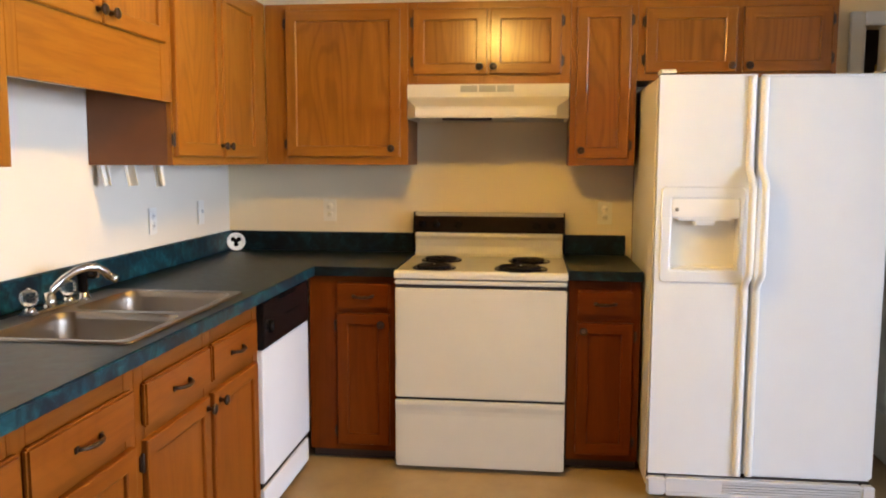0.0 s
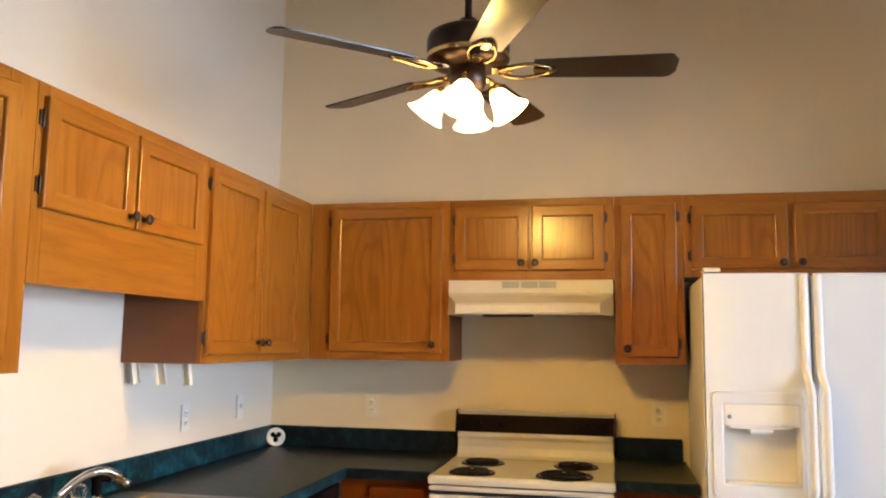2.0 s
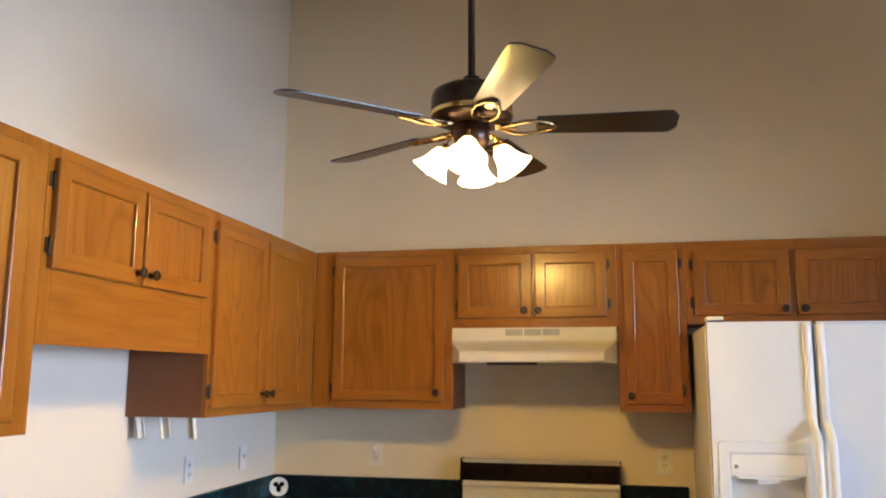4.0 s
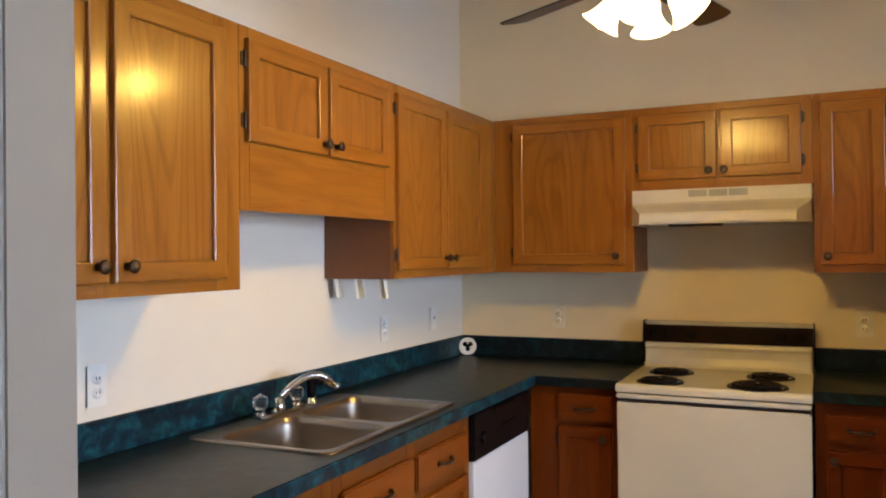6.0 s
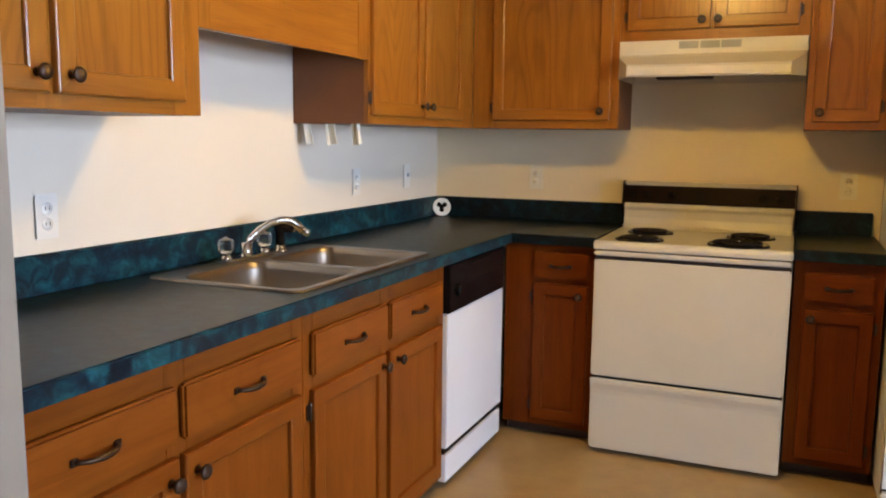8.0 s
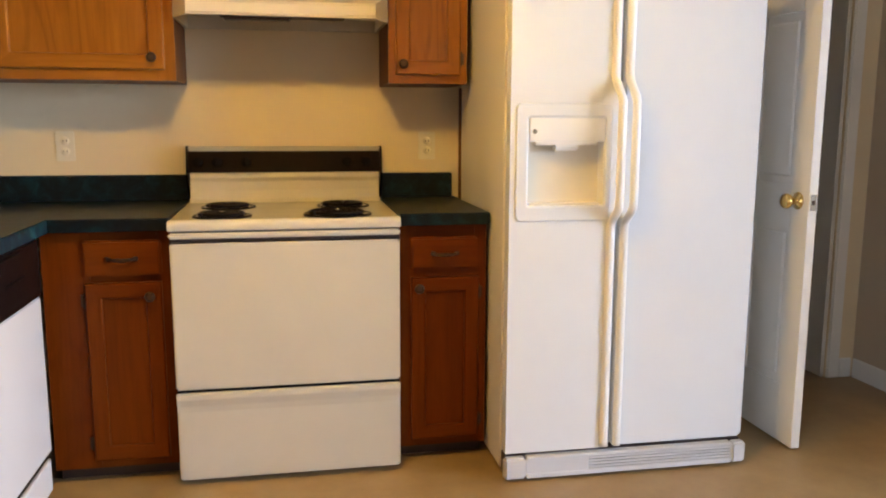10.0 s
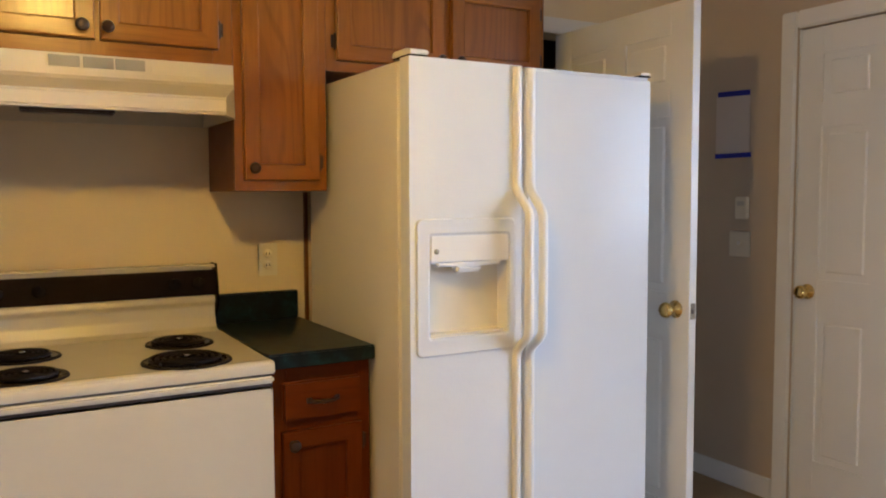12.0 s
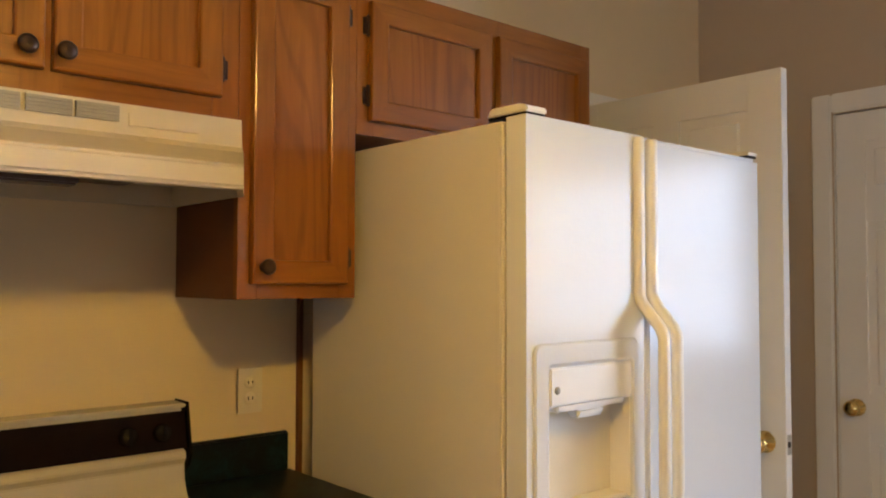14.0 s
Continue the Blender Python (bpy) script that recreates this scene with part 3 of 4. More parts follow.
base_cabinet(bleft(-3.194), w, "oak base cabinet in a dimmed tone, two drawers over two doors", [
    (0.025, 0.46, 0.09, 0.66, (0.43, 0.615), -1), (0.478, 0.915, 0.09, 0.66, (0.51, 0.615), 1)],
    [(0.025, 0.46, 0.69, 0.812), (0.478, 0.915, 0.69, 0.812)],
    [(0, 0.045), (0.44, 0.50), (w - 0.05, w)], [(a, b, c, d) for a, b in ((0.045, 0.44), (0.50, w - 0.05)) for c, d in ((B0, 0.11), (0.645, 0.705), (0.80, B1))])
w = 0.928
base_cabinet(bleft(-2.249), w, "oak sink base cabinet in a dimmed tone, two drawer fronts over two doors", [
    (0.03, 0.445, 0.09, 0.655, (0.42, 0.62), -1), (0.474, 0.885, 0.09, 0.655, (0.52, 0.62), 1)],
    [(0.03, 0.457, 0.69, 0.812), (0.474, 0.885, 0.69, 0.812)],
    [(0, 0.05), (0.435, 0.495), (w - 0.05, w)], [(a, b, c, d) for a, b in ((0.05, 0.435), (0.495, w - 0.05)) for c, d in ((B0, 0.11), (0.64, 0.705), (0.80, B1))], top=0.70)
w = 0.41
base_cabinet(bback(0.608), w, "narrow oak base cabinet, darkened for shade, with one drawer and one door", [
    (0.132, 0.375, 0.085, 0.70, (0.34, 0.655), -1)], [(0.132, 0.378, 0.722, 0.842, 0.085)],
    [(0, 0.15), (w - 0.045, w)], [(0.15, w - 0.045, B0, 0.105), (0.15, w - 0.045, 0.69, 0.73), (0.15, w - 0.045, 0.835, B1)], wood=(SHADED_V, SHADED_H, SHADED_P))
w = 0.315
base_cabinet(bback(1.785), w, "narrow oak base cabinet, darkened for shade, with one drawer beside the refrigerator", [
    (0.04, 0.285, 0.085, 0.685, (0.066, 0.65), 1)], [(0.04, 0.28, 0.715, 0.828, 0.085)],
    [(0, 0.055), (w - 0.045, w)], [(0.055, w - 0.045, B0, 0.105), (0.055, w - 0.045, 0.68, 0.72), (0.055, w - 0.045, 0.82, B1)], wood=(SHADED_V, SHADED_H, SHADED_P))
solid("trim", boxed(2.122, 2.133, -0.018, -0.001, 0.0, 1.37), OAK_SIDE, "thin brown scribe strip on the wall beside the refrigerator", "trim", "structure")

# ---- worktop ----
CT = 0.915
SX0, SX1, SY0, SY1 = 0.075, 0.595, -2.235, -1.395
t = thing("worktop", pose(0, 0, CT), "green marbled laminate worktop, dimmed on top, with a daylit teal front edge", "worktop")
bm = bmesh.new()
h = 0.042
for b in ((0.001, 0.64, -3.195, SY0 + 0.02), (0.001, SX0 + 0.02, SY0 + 0.02, SY1 - 0.02), (SX1 - 0.02, 0.64, SY0 + 0.02, SY1 - 0.02), (0.001, 0.64, SY1 - 0.02, -0.64), (0.001, 1.015, -0.64, -0.001)):
    box(bm, b[0], b[1], b[2], b[3], -h, 0.0)
bmesh.ops.remove_doubles(bm, verts=bm.verts, dist=0.0001)
part("top", bm, GREEN_DIM, t)
bm = boxed(0.6405, 0.647, -3.195, -0.6475, -h, -0.0005, bevel=0.003)
part("front_edge", bm, GREEN, t, "teal marbled front edge in the daylit tone")
part("front_edge", boxed(0.6475, 1.015, -0.647, -0.6405, -h, -0.0005, bevel=0.003), GREEN_DIM, t, "green front edge in the dimmed tone")
part("backsplash", boxed(0.001, 0.021, -3.195, -0.022, 0.0005, 0.103, bevel=0.004), GREEN, t, "green laminate upstand")
part("backsplash", boxed(0.001, 1.015, -0.021, -0.001, 0.0005, 0.103, bevel=0.004), GREEN_DIM, t, "green laminate upstand")
t = thing("worktop", pose(0, 0, CT), "short green laminate worktop in a dimmed tone between cooker and refrigerator", "worktop")
part("top", boxed(1.782, 2.104, -0.64, -0.001, -h, 0.0, bevel=0.002), GREEN_DIM, t)
part("front_edge", boxed(1.782, 2.104, -0.647, -0.6405, -h, -0.0005, bevel=0.003), GREEN_DIM, t, "green front edge in the dimmed tone")
part("backsplash", boxed(1.782, 2.09, -0.021, -0.001, 0.0005, 0.103, bevel=0.004), GREEN_DIM, t, "green laminate upstand")


# ---- sink ----
def rounded_loop(x0, x1, y0, y1, r, z, n=6):
    pts = []
    for cx, cy, a0 in ((x1 - r, y1 - r, 0), (x0 + r, y1 - r, 90), (x0 + r, y0 + r, 180), (x1 - r, y0 + r, 270)):
        for i in range(n + 1):
            a = radians(a0 + 90 * i / n)
            pts.append(Vector((cx + r * math.cos(a), cy + r * math.sin(a), z)))
    return pts


def bridge(bm, loops, smooth=True):
    vs = [[bm.verts.new(p) for p in l] for l in loops]
    for a, b in zip(vs, vs[1:]):
        for i in range(len(a)):
            j = (i + 1) % len(a)
            f = bm.faces.new((a[i], a[j], b[j], b[i]))
            f.smooth = smooth
    return vs


t = thing("kitchen_sink", pose(0, 0, CT), "double-bowl stainless steel sink set into the worktop", "sink")
bowls = [(0.165, 0.565, -2.205, -1.835), (0.165, 0.565, -1.795, -1.425)]
bm = bmesh.new()
rings = bridge(bm, [rounded_loop(SX0, SX1, SY0, SY1, 0.03, 0.0005), rounded_loop(SX0 + 0.002, SX1 - 0.002, SY0 + 0.002, SY1 - 0.002, 0.03, 0.006), rounded_loop(SX0 + 0.012, SX1 - 0.012, SY0 + 0.012, SY1 - 0.012, 0.026, 0.004)])
edges = [bm.edges.get((v, w_)) for v, w_ in zip(rings[-1], rings[-1][1:] + rings[-1][:1])]
for q in bowls:
    lip = [bm.verts.new(c) for c in rounded_loop(*q, 0.05, 0.004)]
    edges += [bm.edges.new((v, w_)) for v, w_ in zip(lip, lip[1:] + lip[:1])]
bmesh.ops.triangle_fill(bm, use_beauty=True, edges=edges, normal=(0, 0, 1))
part("rim", bm, STEEL, t)
for b in bowls:
    bm = bmesh.new()
    loops = []
    for d, z, r in ((0.0, 0.0041, 0.05), (0.003, 0.001, 0.05), (0.007, -0.02, 0.055), (0.012, -0.13, 0.06), (0.03, -0.158, 0.06), (0.06, -0.168, 0.05)):
        loops.append(rounded_loop(b[0] + d, b[1] - d, b[2] + d, b[3] - d, r, z))
    vs = bridge(bm, loops)
    bm.faces.new(vs[-1])
    bowl = part("bowl", bm, STEEL, t, "deep rounded steel bowl")
    part("drain", turned([(0.0, 0.0), (0.045, 0.0), (0.045, 0.003), (0.034, 0.003), (0.03, 0.001), (0.0, 0.001)], 24, pose((b[0] + b[1]) / 2, (b[2] + b[3]) / 2, -0.1675)), CHROME, bowl, "chrome drain ring")

t = thing("kitchen_faucet", pose(0.118, -1.825, CT + 0.0042), "chrome sink faucet with an arched spout and clear knobs", "faucet")
bm = bmesh.new()
box(bm, -0.027, 0.027, -0.13, 0.13, 0.0, 0.014, 0.006)
part("base_plate", bm, CHROME, t)
for y in (-0.102, 0.102):
    s = part("stem", turned([(0.022, 0.012), (0.018, 0.022), (0.011, 0.026), (0.010, 0.036)], 16, pose(0, y, 0)), CHROME, t)
    kb = bmesh.new()
    prof = [(0.0, 0.034), (0.018, 0.034), (0.025, 0.046), (0.027, 0.064), (0.023, 0.076), (0.010, 0.080), (0.0, 0.080)]
    lathe(kb, prof, 10, pose(0, y, 0))
    for f in kb.faces:
        f.smooth = False
    part("knob", kb, ACRYLIC, s, "clear faceted acrylic knob")
    part("cap", turned([(0.0, 0.0805), (0.008, 0.0805), (0.006, 0.085), (0.0, 0.086)], 12, pose(0, y, 0)), CHROME, s)
bm = bmesh.new()
lathe(bm, [(0.024, 0.012), (0.022, 0.03), (0.018, 0.05), (0.014, 0.056), (0.0, 0.057)], 18)
part("swivel", bm, CHROME, t)
bm = bmesh.new()
tube(bm, [(0.0, 0.0, 0.035), (0.008, 0.010, 0.062), (0.030, 0.034, 0.096), (0.055, 0.061, 0.118), (0.078, 0.088, 0.127), (0.096, 0.113, 0.124), (0.110, 0.136, 0.108), (0.119, 0.153, 0.086)], [0.013, 0.0125, 0.012, 0.012, 0.0125, 0.013, 0.0135, 0.0135], 14)
spout = part("spout", bm, CHROME, t, "arched chrome spout")
part("aerator", turned([(0.0, 0.0), (0.0125, 0.0), (0.0155, 0.004), (0.0155, 0.018), (0.013, 0.022), (0.0, 0.022)], 16, pose(0.1225, 0.160, 0.072, -30, 18, 0)), CHROME, spout)

t = thing("side_sprayer", pose(0.107, -1.615, CT + 0.0042), "black plastic side sprayer in a chrome holder", "sprayer")
part("holder", turned([(0.026, 0.0), (0.025, 0.006), (0.019, 0.010), (0.018, 0.022), (0.015, 0.024)], 20), CHROME, t, "chrome holder ring")
bm = turned([(0.0, 0.018), (0.013, 0.018), (0.016, 0.04), (0.0155, 0.065), (0.019, 0.082), (0.019, 0.094), (0.012, 0.101), (0.0, 0.102)], 18)
tube(bm, [(0.0, 0.0, 0.088), (0.012, 0.016, 0.088), (0.026, 0.034, 0.080)], [0.019, 0.020, 0.017], 12)
body = part("spray_body", bm, BLACK, t)
part("spray_face", turned([(0.0, 0.0), (0.014, 0.0), (0.016, 0.003), (0.016, 0.007), (0.0, 0.008)], 16, pose(0.026, 0.034, 0.080, -62, 36, 0)), CHROME, body, "chrome spray face")

# ---- dishwasher ----
t = thing("dishwasher", pose(0.61, -1.316, 0, 0, 0, 90), "white front dishwasher with a black control panel", "dishwasher")
W = 0.62
part("body", boxed(0.004, W - 0.004, 0.02, 0.56, 0.05, 0.868), BLACK, t)
p = part("control_panel", boxed(0.003, W - 0.003, -0.022, 0.019, 0.682, 0.866, bevel=0.006), BLACK, t, "glossy black control panel")
part("handle", boxed(0.20, 0.42, -0.03, -0.0225, 0.835, 0.852, bevel=0.003), BLACK, p)
part("dial", turned([(0.026, 0.0), (0.024, 0.014), (0.0, 0.015)], 20, pose(0.09, -0.0225, 0.76, 90, 0, 0)), BLACK, p)
for i in range(4):
    part("button", boxed(0.30 + i * 0.045, 0.335 + i * 0.045, -0.026, -0.0225, 0.755, 0.775, bevel=0.0015), BLACK, p)
part("door_front", boxed(0.004, W - 0.004, -0.016, 0.019, 0.165, 0.679, bevel=0.003), DISHWASHER, t, "white enamelled door front")
part("gap_strip", boxed(0.006, W - 0.006, -0.004, 0.019, 0.14, 0.164), BLACK, t, "black strip under the door")
part("kick_plate", boxed(0.006, W - 0.006, -0.012, 0.019, 0.03, 0.138, bevel=0.003), DISHWASHER, t, "white kick plate")

# ---- cooker ----
t = thing("electric_cooker", pose(1.02, 0, 0), "almond freestanding electric cooker with four coil burners", "cooker")
W = 0.758
part("body", boxed(0.004, W - 0.004, -0.655, -0.03, 0.03, 0.862), ENAMEL, t)
for x in (0.05, W - 0.05):
    for y in (-0.62, -0.08):
        part("foot", turned([(0.018, 0.0), (0.018, 0.006), (0.010, 0.008), (0.010, 0.03)], 12, pose(x, y, 0)), BLACK, t)
bm = extruded([(-0.03, 0.87), (-0.03, 0.918), (-0.12, 0.916), (-0.66, 0.910), (-0.692, 0.913), (-0.705, 0.908), (-0.709, 0.899), (-0.708, 0.878), (-0.69, 0.875)], 0.0, W, 0.003)
top = part("cooktop", bm, ENAMEL, t)
# dark strip stands in for the shadow under the front trim
part("vent_slot", boxed(0.004, W - 0.004, -0.694, -0.655, 0.826, 0.8515), TOE, t, "dark strip for the shadow above the oven door")
part("front_trim", boxed(0.002, W - 0.002, -0.710, -0.655, 0.852, 0.8715, bevel=0.006), ENAMEL, t, "narrow enamelled trim under the cooktop")
d = part("oven_door", boxed(0.003, W - 0.003, -0.70, -0.656, 0.341, 0.842, bevel=0.006), ENAMEL, t)
part("shadow_gap", boxed(0.006, W - 0.006, -0.69, -0.656, 0.318, 0.348), BLACK, t, "dark gap above the drawer")
d = part("storage_drawer", boxed(0.003, W - 0.003, -0.697, -0.656, 0.022, 0.330, bevel=0.006), ENAMEL, t)
part("drawer_lip", extruded([(-0.697, 0.262), (-0.700, 0.285), (-0.708, 0.310), (-0.708, 0.327), (-0.700, 0.331), (-0.697, 0.331)], 0.004, W - 0.004, 0.002), ENAMEL, d)
bm = extruded([(-0.03, 0.919), (-0.03, 1.12), (-0.09, 1.12), (-0.105, 1.03), (-0.118, 1.025), (-0.124, 1.012), (-0.112, 0.995), (-0.116, 0.96), (-0.132, 0.928), (-0.16, 0.9145)], 0.01, W - 0.01, 0.002)
g = part("backguard", bm, ENAMEL, t, "curved almond backguard")
cp = part("control_panel", extruded([(-0.1, 1.03), (-0.0885, 1.112), (-0.094, 1.113), (-0.110, 1.03)], 0.003, W - 0.003, 0.001), PANEL_BLACK, g, "dark brown glass control panel")
part("top_trim", boxed(0.003, W - 0.003, -0.1, -0.03, 1.1205, 1.130, bevel=0.003), ENAMEL, g)
for x in (-0.004, W - 0.002):
    part("end_cap", extruded([(-0.03, 0.92), (-0.03, 1.133), (-0.1, 1.133), (-0.124, 1.02), (-0.11, 0.99)], x, x + 0.006, 0.001), BLACK, g, "black end cap")
for x in (0.042, 0.114, 0.226, 0.621, 0.697):
    k = turned([(0.0, 0.0), (0.021, 0.0), (0.020, 0.012), (0.016, 0.018), (0.0, 0.018)], 18, pose(x, -0.103, 1.07, 82, 0, 0))
    box(k, x - 0.004, x + 0.004, -0.128, -0.118, 1.052, 1.088, 0.001)
    part("knob", k, BLACK, cp, "black control knob")
for x, y, r in ((0.165, -0.59, 0.078), (0.168, -0.325, 0.078), (0.553, -0.585, 0.098), (0.588, -0.325, 0.078)):
    z = 0.9105 + (y + 0.66) / 0.54 * 0.006
    pan = part("drip_pan", turned([(r + 0.018, z), (r + 0.016, z + 0.004), (r + 0.006, z + 0.0045), (r, z + 0.003), (r * 0.6, z + 0.0022), (0.018, z + 0.002), (0.0, z + 0.002)], 32, pose(x, y, 0), cap=False), PAN, t, "black drip pan")
    part("trim_ring", turned([(r + 0.021, z), (r + 0.019, z + 0.005), (r + 0.013, z + 0.0045), (r + 0.012, z + 0.003)], 32, pose(x, y, 0), cap=False), BURNER, pan)
    cb = bmesh.new()
    turns, n = 4.6, 110
    tube(cb, [(x + (0.016 + (r - 0.016) * i / n) * math.cos(2 * math.pi * turns * i / n), y + (0.016 + (r - 0.016) * i / n) * math.sin(2 * math.pi * turns * i / n), z + 0.010) for i in range(n + 1)], 0.0052, 6)
    part("coil", cb, BURNER, pan, "black spiral heating coil")
    part("hub_cap", turned([(0.0, 0.0), (0.009, 0.0), (0.008, 0.003), (0.0, 0.004)], 14, pose(x, y, z + 0.0155)), CHROME, pan, "small bright hub cap")

# ---- hood ----
t = thing("cooker_hood", pose(1.0245, 0, 0), "almond under-cabinet cooker hood with vent slots", "cooker hood")
W = 0.755
bm = bmesh.new()
prof = [(-0.005, 1.749), (-0.350, 1.749), (-0.354, 1.69), (-0.368, 1.678), (-0.464, 1.640), (-0.473, 1.634), (-0.473, 1.592), (-0.466, 1.588), (-0.363, 1.588), (-0.005, 1.588)]
ins = [0, 0, 0, 0.004, 0.053, 0.056, 0.056, 0.054, 0.0, 0.0]
a = [bm.verts.new((i, y, z)) for (y, z), i in zip(prof, ins)]
b = [bm.verts.new((W - i, y, z)) for (y, z), i in zip(prof, ins)]
n = len(a)
for side in (a, b):
    bm.faces.new([side[i] for i in (0, 1, 2, 3, 8, 9)])
    bm.faces.new([side[i] for i in (3, 4, 5, 6, 7, 8)])
for i in range(n):
    if i not in (7, 8):
        bm.faces.new((a[i], b[i], b[(i + 1) % n], a[(i + 1) % n]))
# open underside: a folded lip, then the walls of the hollow
rim = [a[9], a[8], a[7], b[7], b[8], b[9]]
flat = ((0.012, -0.02), (0.012, -0.359), (0.062, -0.454), (W - 0.062, -0.454), (W - 0.012, -0.359), (W - 0.012, -0.02))
low, deep = [bm.verts.new((x, y, 1.588)) for x, y in flat], [bm.verts.new((x, y, 1.636)) for x, y in flat]
for p, q in ((rim, low), (low, deep)):
    for i in range(6):
        bm.faces.new((p[i], p[(i + 1) % 6], q[(i + 1) % 6], q[i]))
bm.faces.new(deep)
bmesh.ops.recalc_face_normals(bm, faces=bm.faces)
bmesh.ops.bevel(bm, geom=[e for e in bm.edges if all(v in (a[5], b[5], a[6], b[6]) for v in e.verts) and abs(e.verts[0].co.x - e.verts[1].co.x) > 0.1], offset=0.005, segments=3, affect="EDGES")
shell = part("shell", bm, HOOD, t)
for x in (0.252, 0.339, 0.423):
    v = part("vent", boxed(x, x + 0.078, -0.3575, -0.3505, 1.712, 1.742), VENT_GREY, shell, "grey vent opening")
    for i in range(4):
        part("slat", boxed(x + 0.002, x + 0.076, -0.360, -0.357, 1.716 + i * 0.0065, 1.719 + i * 0.0065), VENT_GREY, v)
part("switch_plate", boxed(0.52, 0.66, -0.3555, -0.3515, 1.708, 1.732), HOOD, shell)
# the filter's dark colour carries the shade inside the hollow hood
f = part("filter", boxed(0.14, 0.615, -0.34, -0.06, 1.625, 1.6355, bevel=0.002), FILTER_DARK, t, "filter plate darkened like the shade under the hood")
part("lamp_cover", boxed(0.175, 0.405, -0.445, -0.39, 1.577, 1.6355, bevel=0.004), BRONZE, t, "brown lamp cover")

# ---- refrigerator ----
t = thing("refrigerator", pose(2.115, 0, 0), "white side-by-side refrigerator with cream handles and ice dispenser", "refrigerator")
W, F = 0.895, -0.848
part("body", boxed(0.0, W, -0.785, -0.09, 0.02, 1.728, bevel=0.006), FRIDGE_SIDE, t, "almond textured steel cabinet")
part("gasket", boxed(0.012, W - 0.012, -0.795, -0.7855, 0.105, 1.722), CREAM, t, "cream door gasket")
X1, X2 = 0.375, 0.385


def slab(x0, x1, z0, z1, hole=None):
    """A door leaf with rounded edges; hole cuts a pocket right through."""
    bm = bmesh.new()
    if not hole:
        box(bm, x0, x1, F, -0.7955, z0, z1, 0.012, segments=3)
        return bm
    a, b, c, d = hole
    for q in ((x0, x1, z0, c), (x0, x1, d, z1), (x0, a, c, d), (b, x1, c, d)):
        box(bm, q[0], q[1], F, -0.7955, q[2], q[3])
    bmesh.ops.remove_doubles(bm, verts=bm.verts, dist=0.0001)
    return bm


HO = (0.062, 0.326, 0.955, 1.168)
ld = part("freezer_door", slab(0.002, X1, 0.1, 1.733, HO), FRIDGE, t, "white freezer door with dispenser")
rd = part("fresh_food_door", slab(X2, W - 0.002, 0.1, 1.733), FRIDGE, t, "white plain door")
# dispenser
db = bmesh.new()


def upright_loop(x0, x1, z0, z1, r, y):
    return [Vector((c.x, y, c.y)) for c in rounded_loop(x0, x1, z0, z1, r, 0.0)]


bridge(db, [upright_loop(0.020, 0.350, 0.905, 1.292, 0.02, F - 0.0005), upright_loop(0.020, 0.350, 0.905, 1.292, 0.02, F - 0.003), upright_loop(0.024, 0.346, 0.909, 1.288, 0.018, F - 0.006),
            upright_loop(0.056, 0.330, 0.950, 1.252, 0.012, F - 0.006), upright_loop(0.062, 0.326, 0.956, 1.246, 0.008, F - 0.003), upright_loop(0.062, 0.326, 0.956, 1.246, 0.008, F - 0.0005)], False)
part("dispenser_frame", db, FRIDGE, ld)
part("dispenser_panel", boxed(0.064, 0.324, F - 0.006, F + 0.02, 1.170, 1.243, bevel=0.003), PALE, ld, "white dispenser control panel")
part("badge", turned([(0.008, 0.0), (0.007, 0.002), (0.0, 0.002)], 16, pose(0.083, F - 0.006, 1.2, 90, 0, 0)), VENT_GREY, ld, "small round grey badge")
nb = bmesh.new()
box(nb, 0.085, 0.30, F - 0.004, F + 0.03, 1.156, 1.172, 0.004)
box(nb, 0.15, 0.235, F - 0.002, F + 0.03, 1.138, 1.158, 0.006)
part("spout_bar", nb, PALE, ld)
cv = bmesh.new()
for q in ((0.060, 0.064, F + 0.002, -0.70, 0.953, 1.17), (0.324, 0.328, F + 0.002, -0.70, 0.953, 1.17), (0.06, 0.328, -0.704, -0.70, 0.953, 1.17), (0.06, 0.328, F + 0.002, -0.70, 1.166, 1.17), (0.06, 0.328, F + 0.002, -0.70, 0.951, 0.956)):
    box(cv, *q)
part("dispenser_well", cv, PALE, ld, "white recessed dispenser well")
part("paddle", boxed(0.17, 0.20, -0.76, -0.71, 1.02, 1.15, bevel=0.004), PALE, ld)
part("drip_tray", boxed(0.07, 0.318, F + 0.004, -0.71, 0.9565, 0.964, bevel=0.002), CREAM, ld, "yellowed drip tray")


def long_handle(parent, x, side):
    bm = bmesh.new()
    pts = []
    for i in range(91):
        z = 0.106 + (1.727 - 0.106) * i / 90
        e = min(1.0, max(0.0, (z - 0.885) / 0.075)) * min(1.0, max(0.0, (1.385 - z) / 0.095))
        e = e * e * (3 - 2 * e)
        pts.append((x + side * 0.003 * e, F - 0.003 - 0.060 * e, z))
    tube(bm, pts, 0.0145, 12, 0.85, (1, 0, 0))
    return part("handle", bm, HANDLE, parent, "long bowed cream handle")


long_handle(ld, 0.3555, 1)
long_handle(rd, 0.4045, 1)
# hinge covers on top, grille below
for x, d, up in ((0.006, 0.060, 0.022), (W - 0.052, 0.046, 0.014)):
    lo = 1.7395
    hc = part("hinge_cover", extruded([(-0.846, lo), (-0.846, lo + up * 0.5), (-0.825, lo + up * 0.8), (-0.745, lo + up * 0.8), (-0.735, lo)], x, x + d, 0.003), CREAM, t, "cream plastic hinge cover")
    part("slot", boxed(x + 0.002, x + d - 0.002, -0.842, -0.74, 1.7332, 1.7393), BLACK, hc, "dark hinge slot")
